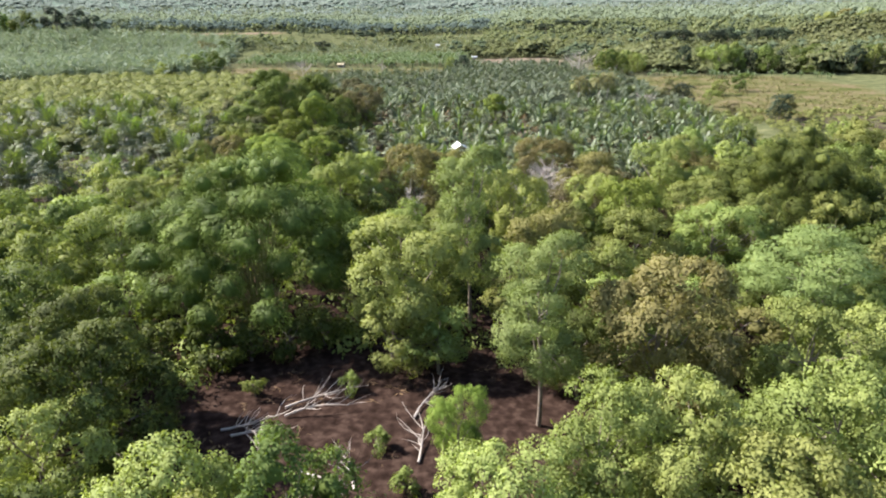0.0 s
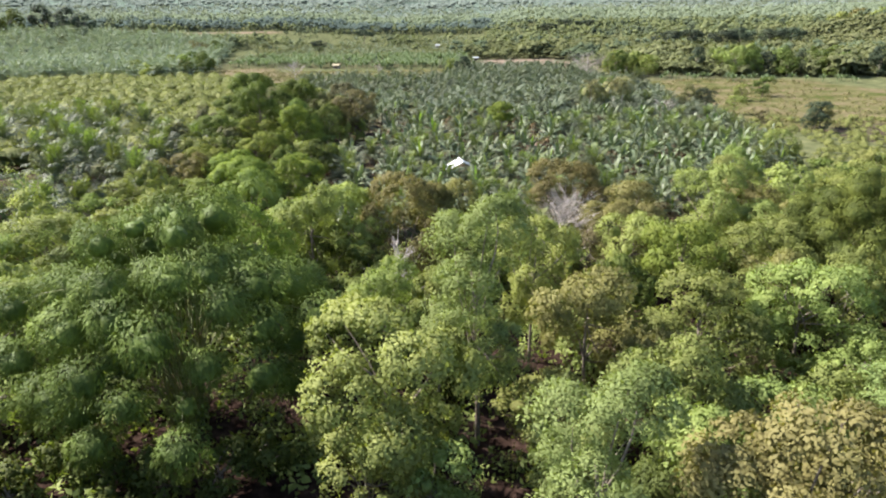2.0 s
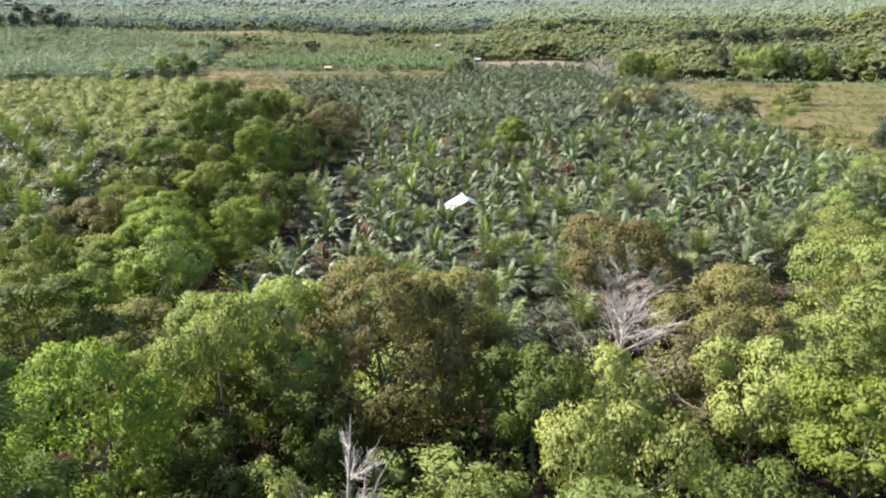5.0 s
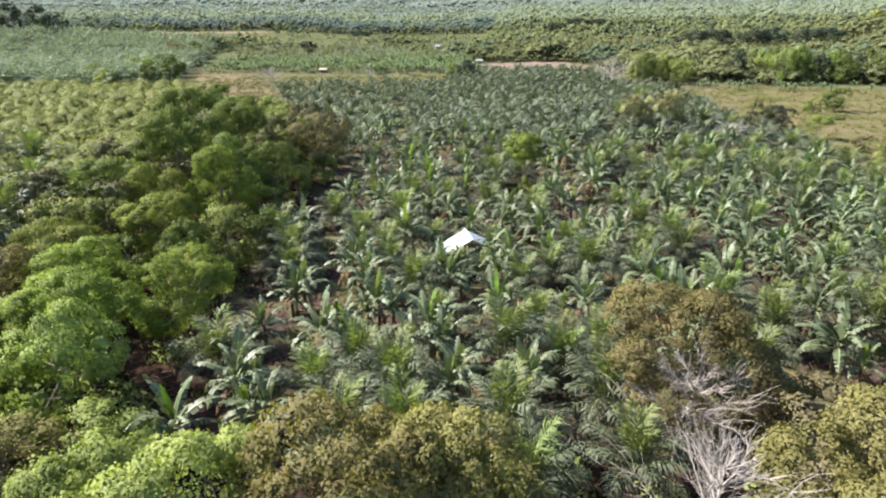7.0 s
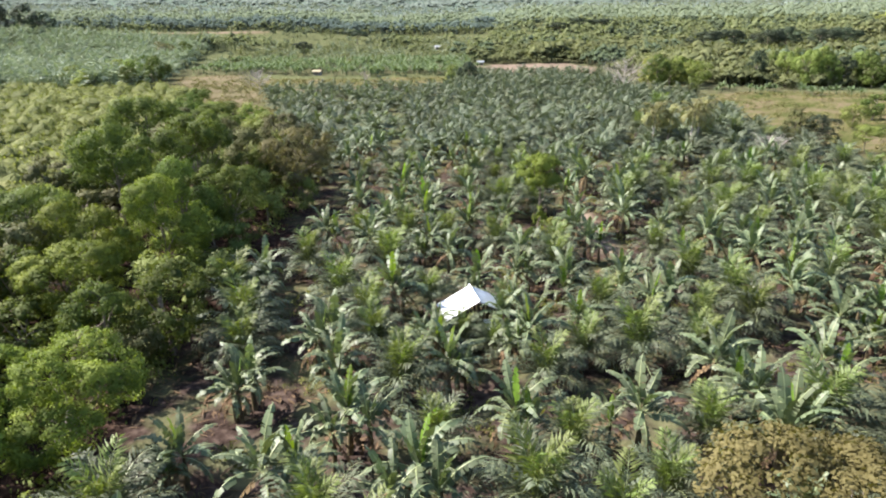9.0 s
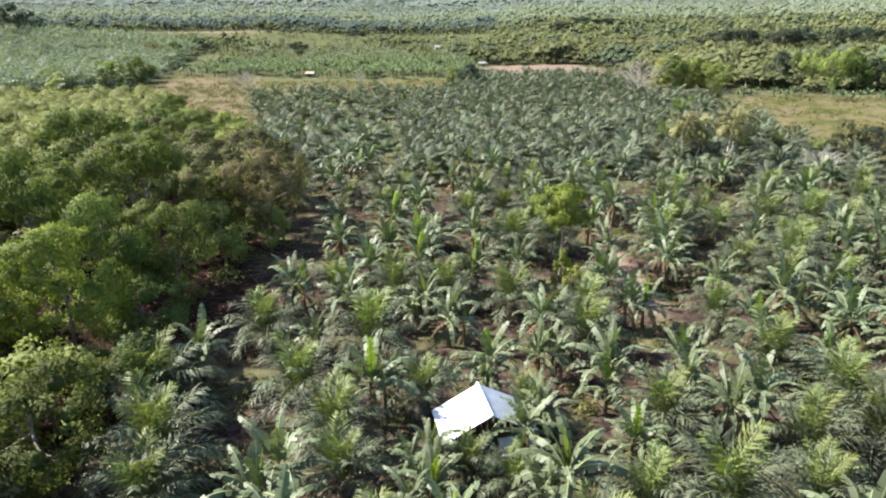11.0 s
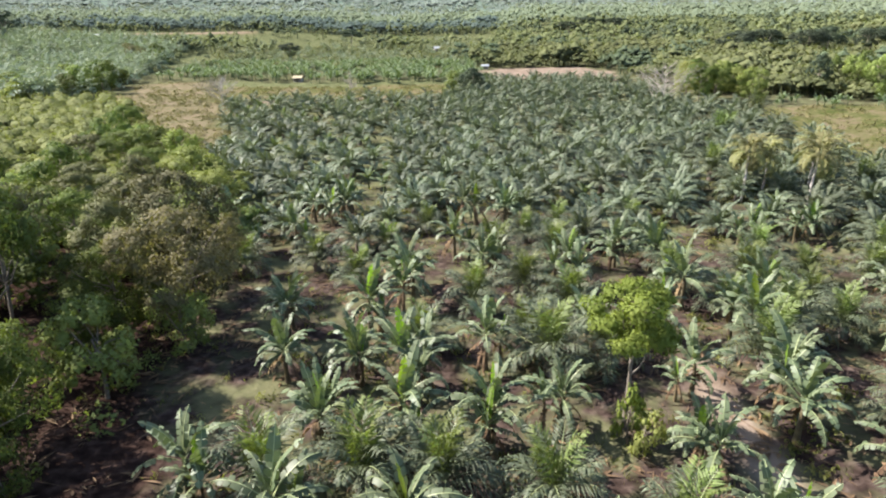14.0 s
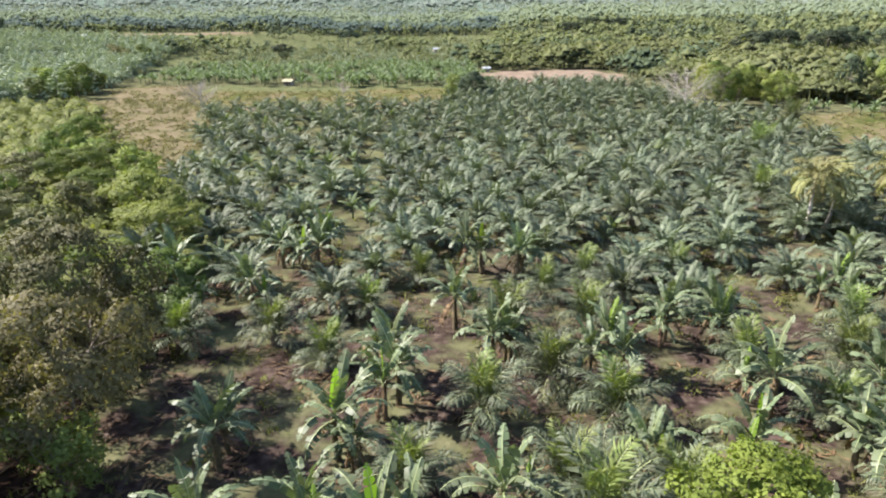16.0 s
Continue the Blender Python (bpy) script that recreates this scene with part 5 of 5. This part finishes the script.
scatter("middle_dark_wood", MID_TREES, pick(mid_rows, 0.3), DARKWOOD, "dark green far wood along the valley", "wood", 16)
# Ridge, distant and hill woods carry their haze in the leaf colour.
scatter("ridge_wood", FAR_TREES, [q for q in ridge if q[0] < 60 and q[1] < 862 + 20 * math.sin(q[0] * 0.03)], HAZERIDGEWOOD, "dark forest along the foot of the hills, tinted with haze", "wood", 26)
scatter("ridge_green_wood", FAR_TREES, [q for q in ridge if not (q[0] < 60 and q[1] < 862 + 20 * math.sin(q[0] * 0.03))], HAZEWOOD, "green forest rising towards the hills, paled with haze", "wood", 24)
scatter("distant_wood", FAR_TREES, blue[::2], HAZEBLUEWOOD, "hazy blue-green forest beyond the valley", "wood", 7)
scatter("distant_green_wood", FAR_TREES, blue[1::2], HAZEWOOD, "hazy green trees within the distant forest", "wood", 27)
scatter("hill_wood", HILL_TREES, hills, HAZEBLUEWOOD, "hazy blue-green forest on distant hills", "wood", 28)
clumps = [(x, y, rng.uniform(0.45, 0.9)) for x, y in ((-rng.uniform(112, 330), rng.uniform(300, 540)) for _ in range(150)) if not field(x, y) and x < -116 - (y - 330) * 0.1 and math.sin(x * 0.05) * math.sin(y * 0.06) > 0.0]
scatter("grove_trees", NEAR_TREES, clumps, DARKWOOD, "dark green trees scattered in the palm grove", "trees", 33)
around = []
for k in range(900):
    x, y = rng.uniform(-120, 120), rng.uniform(-70, 120)
    if abs(x) < 9 + 0.72 * max(y, 0) + (9 if y < 16 else 3) and y > 8 or (y > 60 and abs(x) < 40):
        continue
    around.append((x, y, rng.uniform(0.85, 1.4)))
scatter("surrounding_wood", DEEP_TREES[:3], around[::2], FARWOOD, "green wood going on round the flown-over trees", "wood", 30)
# far rows of bananas beyond the dry field
rows = [q for q in ((rng.uniform(-112, 19), 334 + 105 * rng.random() ** 1.2, rng.uniform(0.95, 1.35)) for _ in range(760)) if not field(q[0], q[1]) and q[1] > np.interp(q[0], (-112, -90, 0, 19), (366, 360, 334, 330))]
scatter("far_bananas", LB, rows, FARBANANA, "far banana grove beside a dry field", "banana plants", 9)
rows = [(x, float(np.interp(x, (60, 95, 140), (286, 270, 258))) + rng.uniform(-9, 5), rng.uniform(0.6, 1.0)) for x in (rng.uniform(84, 150) for _ in range(34))]
scatter("hedge_bananas", LB, rows, FARBANANA, "line of banana plants at the wood's edge", "banana plants", 10)
put([(-262, 520, 16, 10, "plain", "f"), (-280, 528, 19, 11, "plain", "f"), (-300, 535, 20, 11, "plain", "f"), (-322, 530, 19, 11, "plain", "d"), (-345, 540, 19, 12, "plain", "d"),
     (282, 498, 11, 8, "plain", "y"), (298, 504, 12, 9, "plain", "o"), (318, 510, 12, 9, "plain", "y"), (340, 518, 12, 10, "plain", "o")], "tall trees on the rises")
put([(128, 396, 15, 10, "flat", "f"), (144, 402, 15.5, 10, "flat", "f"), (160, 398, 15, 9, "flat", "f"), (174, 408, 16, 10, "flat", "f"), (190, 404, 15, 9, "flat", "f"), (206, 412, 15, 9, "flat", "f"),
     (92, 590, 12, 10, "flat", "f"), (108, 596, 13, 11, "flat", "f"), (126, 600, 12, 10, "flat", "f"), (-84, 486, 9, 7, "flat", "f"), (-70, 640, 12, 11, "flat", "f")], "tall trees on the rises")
put([(-108, 302, 8.5, 4.6, "round", "d"), (-113, 312, 9.0, 5.0, "plain", "d"), (-109, 322, 9.5, 5.0, "plain", "d"), (-119, 326, 9.0, 5.0, "plain", "g"), (-113, 338, 10.0, 5.2, "plain", "d"),
     (-121, 346, 9.5, 5.2, "plain", "d"), (-126, 334, 9.0, 4.6, "plain", "g"), (-130, 312, 7.0, 4.4, "plain", "y"), (-124, 300, 6.5, 4.0, "plain", "y"), (-140, 322, 7.5, 4.6, "plain", "g"),
     (-150, 441, 8.5, 5.5, "plain", "r"), (-143, 448, 9.0, 5.5, "plain", "d"), (-158, 452, 8.5, 5.0, "plain", "r"), (-138, 440, 7.0, 4.4, "plain", "d")], "trees in the fields")


# ---- larger trees along the edge of the east wood ----
edge_rng = random.Random(77)
for k in range(90):
    x = 72 + 150 * edge_rng.random()
    y = float(np.interp(x, (70, 90, 110, 150, 230), (296, 288, 281, 272, 264))) + 22 * edge_rng.random() ** 1.6
    if abs(x) > 10 + 0.72 * y or any((x - a) ** 2 + (y - b_) ** 2 < 4.6 ** 2 for a, b_, c_ in PLACED):
        continue
    tone = edge_rng.choice("ddfgdfdg" if x > 100 else "gdgydd")
    tree(x, y, edge_rng.uniform(7.5, 10.5) if x < 100 else edge_rng.uniform(8.5, 12.5), edge_rng.choice(("plain", "middle", "plain")), T[tone][0], T[tone][1], edge_rng.uniform(3.6, 5.4), group="trees at the wood's edge")
    PLACED.append((x, y, 4))


# ---- grass, weeds and litter ----
def blades(seed, count, radius, height):
    r = np.random.default_rng(seed)
    geo = Geo()
    p = np.concatenate([r.normal(size=(count, 2)) * radius, np.zeros((count, 1))], 1)
    d = unit(np.concatenate([r.normal(size=(count, 2)) * 0.55, np.ones((count, 1))], 1))
    leaves(geo, p, d, r.normal(size=(count, 3)), r.uniform(0.5, 1.1, count) * height, 0.06, 0, 0.05, 0.3)
    return geo.arrays()[:2]


GR = [blades(k, 18, 0.35, 0.5) for k in range(4)]
rows, litter = [], []
for k in range(3800):
    x, y = rng.uniform(-40, 60), rng.uniform(80, 215)
    if abs(x) > 25 + 0.5 * (y - 60) or math.sin(x * 0.31 + 1) * math.sin(y * 0.27) + rng.uniform(-0.5, 0.5) < 0.1:
        continue
    rows.append((x, y, rng.uniform(0.5, 1.1)))
scatter("grass", GR, rows, SHRUB, "patchy green grass and weeds on brown soil", "grass", 11)
TU = [tuft(k + 80, 1.2, 0.5, 18, 0.5, 0.22) for k in range(4)]
rows = []
for k in range(5200):
    x, y = rng.uniform(-95, 128), rng.uniform(140, 335)
    g, d, e, *_ = cover(np.array([x]), np.array([y]))
    if d[0] < 0.3 or e[0] > 0.62 or abs(x) > 20 + 0.72 * y:
        continue
    rows.append((x, y, rng.uniform(0.5, 1.25) * (1.2 if x < 0 else 1.0)))
scatter("tussocks", TU, rows, DRYGRASS, "dry yellowish tussocks and weeds in the fields", "grass", 13)
WEEDS = [tuft(k + 120, 0.9, 0.55, 34, 0.3, 0.13) for k in range(4)]
rows = []
for k in range(2300):
    x, y = rng.uniform(-40, 60), rng.uniform(80, 200)
    if not planted(x, y) or math.sin(x * 0.23 + 2) * math.sin(y * 0.19) + rng.uniform(-0.6, 0.6) < 0 or abs(x) > 25 + 0.5 * (y - 60):
        continue
    rows.append((x, y, rng.uniform(0.5, 1.3)))
scatter("weeds", WEEDS, rows, SHRUB, "low olive green weeds between the plants", "weeds", 19)
rows = [(x, y, rng.uniform(0.5, 1.2)) for x, y in ((rng.uniform(-112, -40), rng.uniform(214, 362)) for _ in range(1500)) if fallow(np.array([x]), np.array([y]))[0] > 0.4 and math.sin(x * 0.3) * math.sin(y * 0.23) > -0.3]
scatter("dry_brush", TU, rows, BROWN, "dry brown brush and stalks on fallow land", "brush", 22)
FLAT = []
for k in range(4):
    r = np.random.default_rng(k + 5)
    g3 = Geo()
    n3 = 9
    leaves(g3, np.concatenate([r.normal(size=(n3, 2)) * 0.5, r.uniform(0.03, 0.12, (n3, 1))], 1), unit(np.concatenate([r.normal(size=(n3, 2)), r.normal(size=(n3, 1)) * 0.12], 1)),
           np.tile([0, 0, 1.0], (n3, 1)), r.uniform(0.4, 1.3, n3), r.uniform(0.06, 0.25, n3), 0, 0.1, 0.05)
    FLAT.append(g3.arrays()[:2])
for k in range(1900):
    x, y = rng.uniform(-22, 42), rng.uniform(16, 180)
    if y < 78 and not (-15 < x < 5 and 22 < y < 42):
        continue
    litter.append((x, y, rng.uniform(0.6, 1.3) * (0.55 if y < 78 else 1)))
scatter("leaf_litter", FLAT, litter, DEADLEAF, "dry brown fallen leaves and fronds on the soil", "litter", 12)
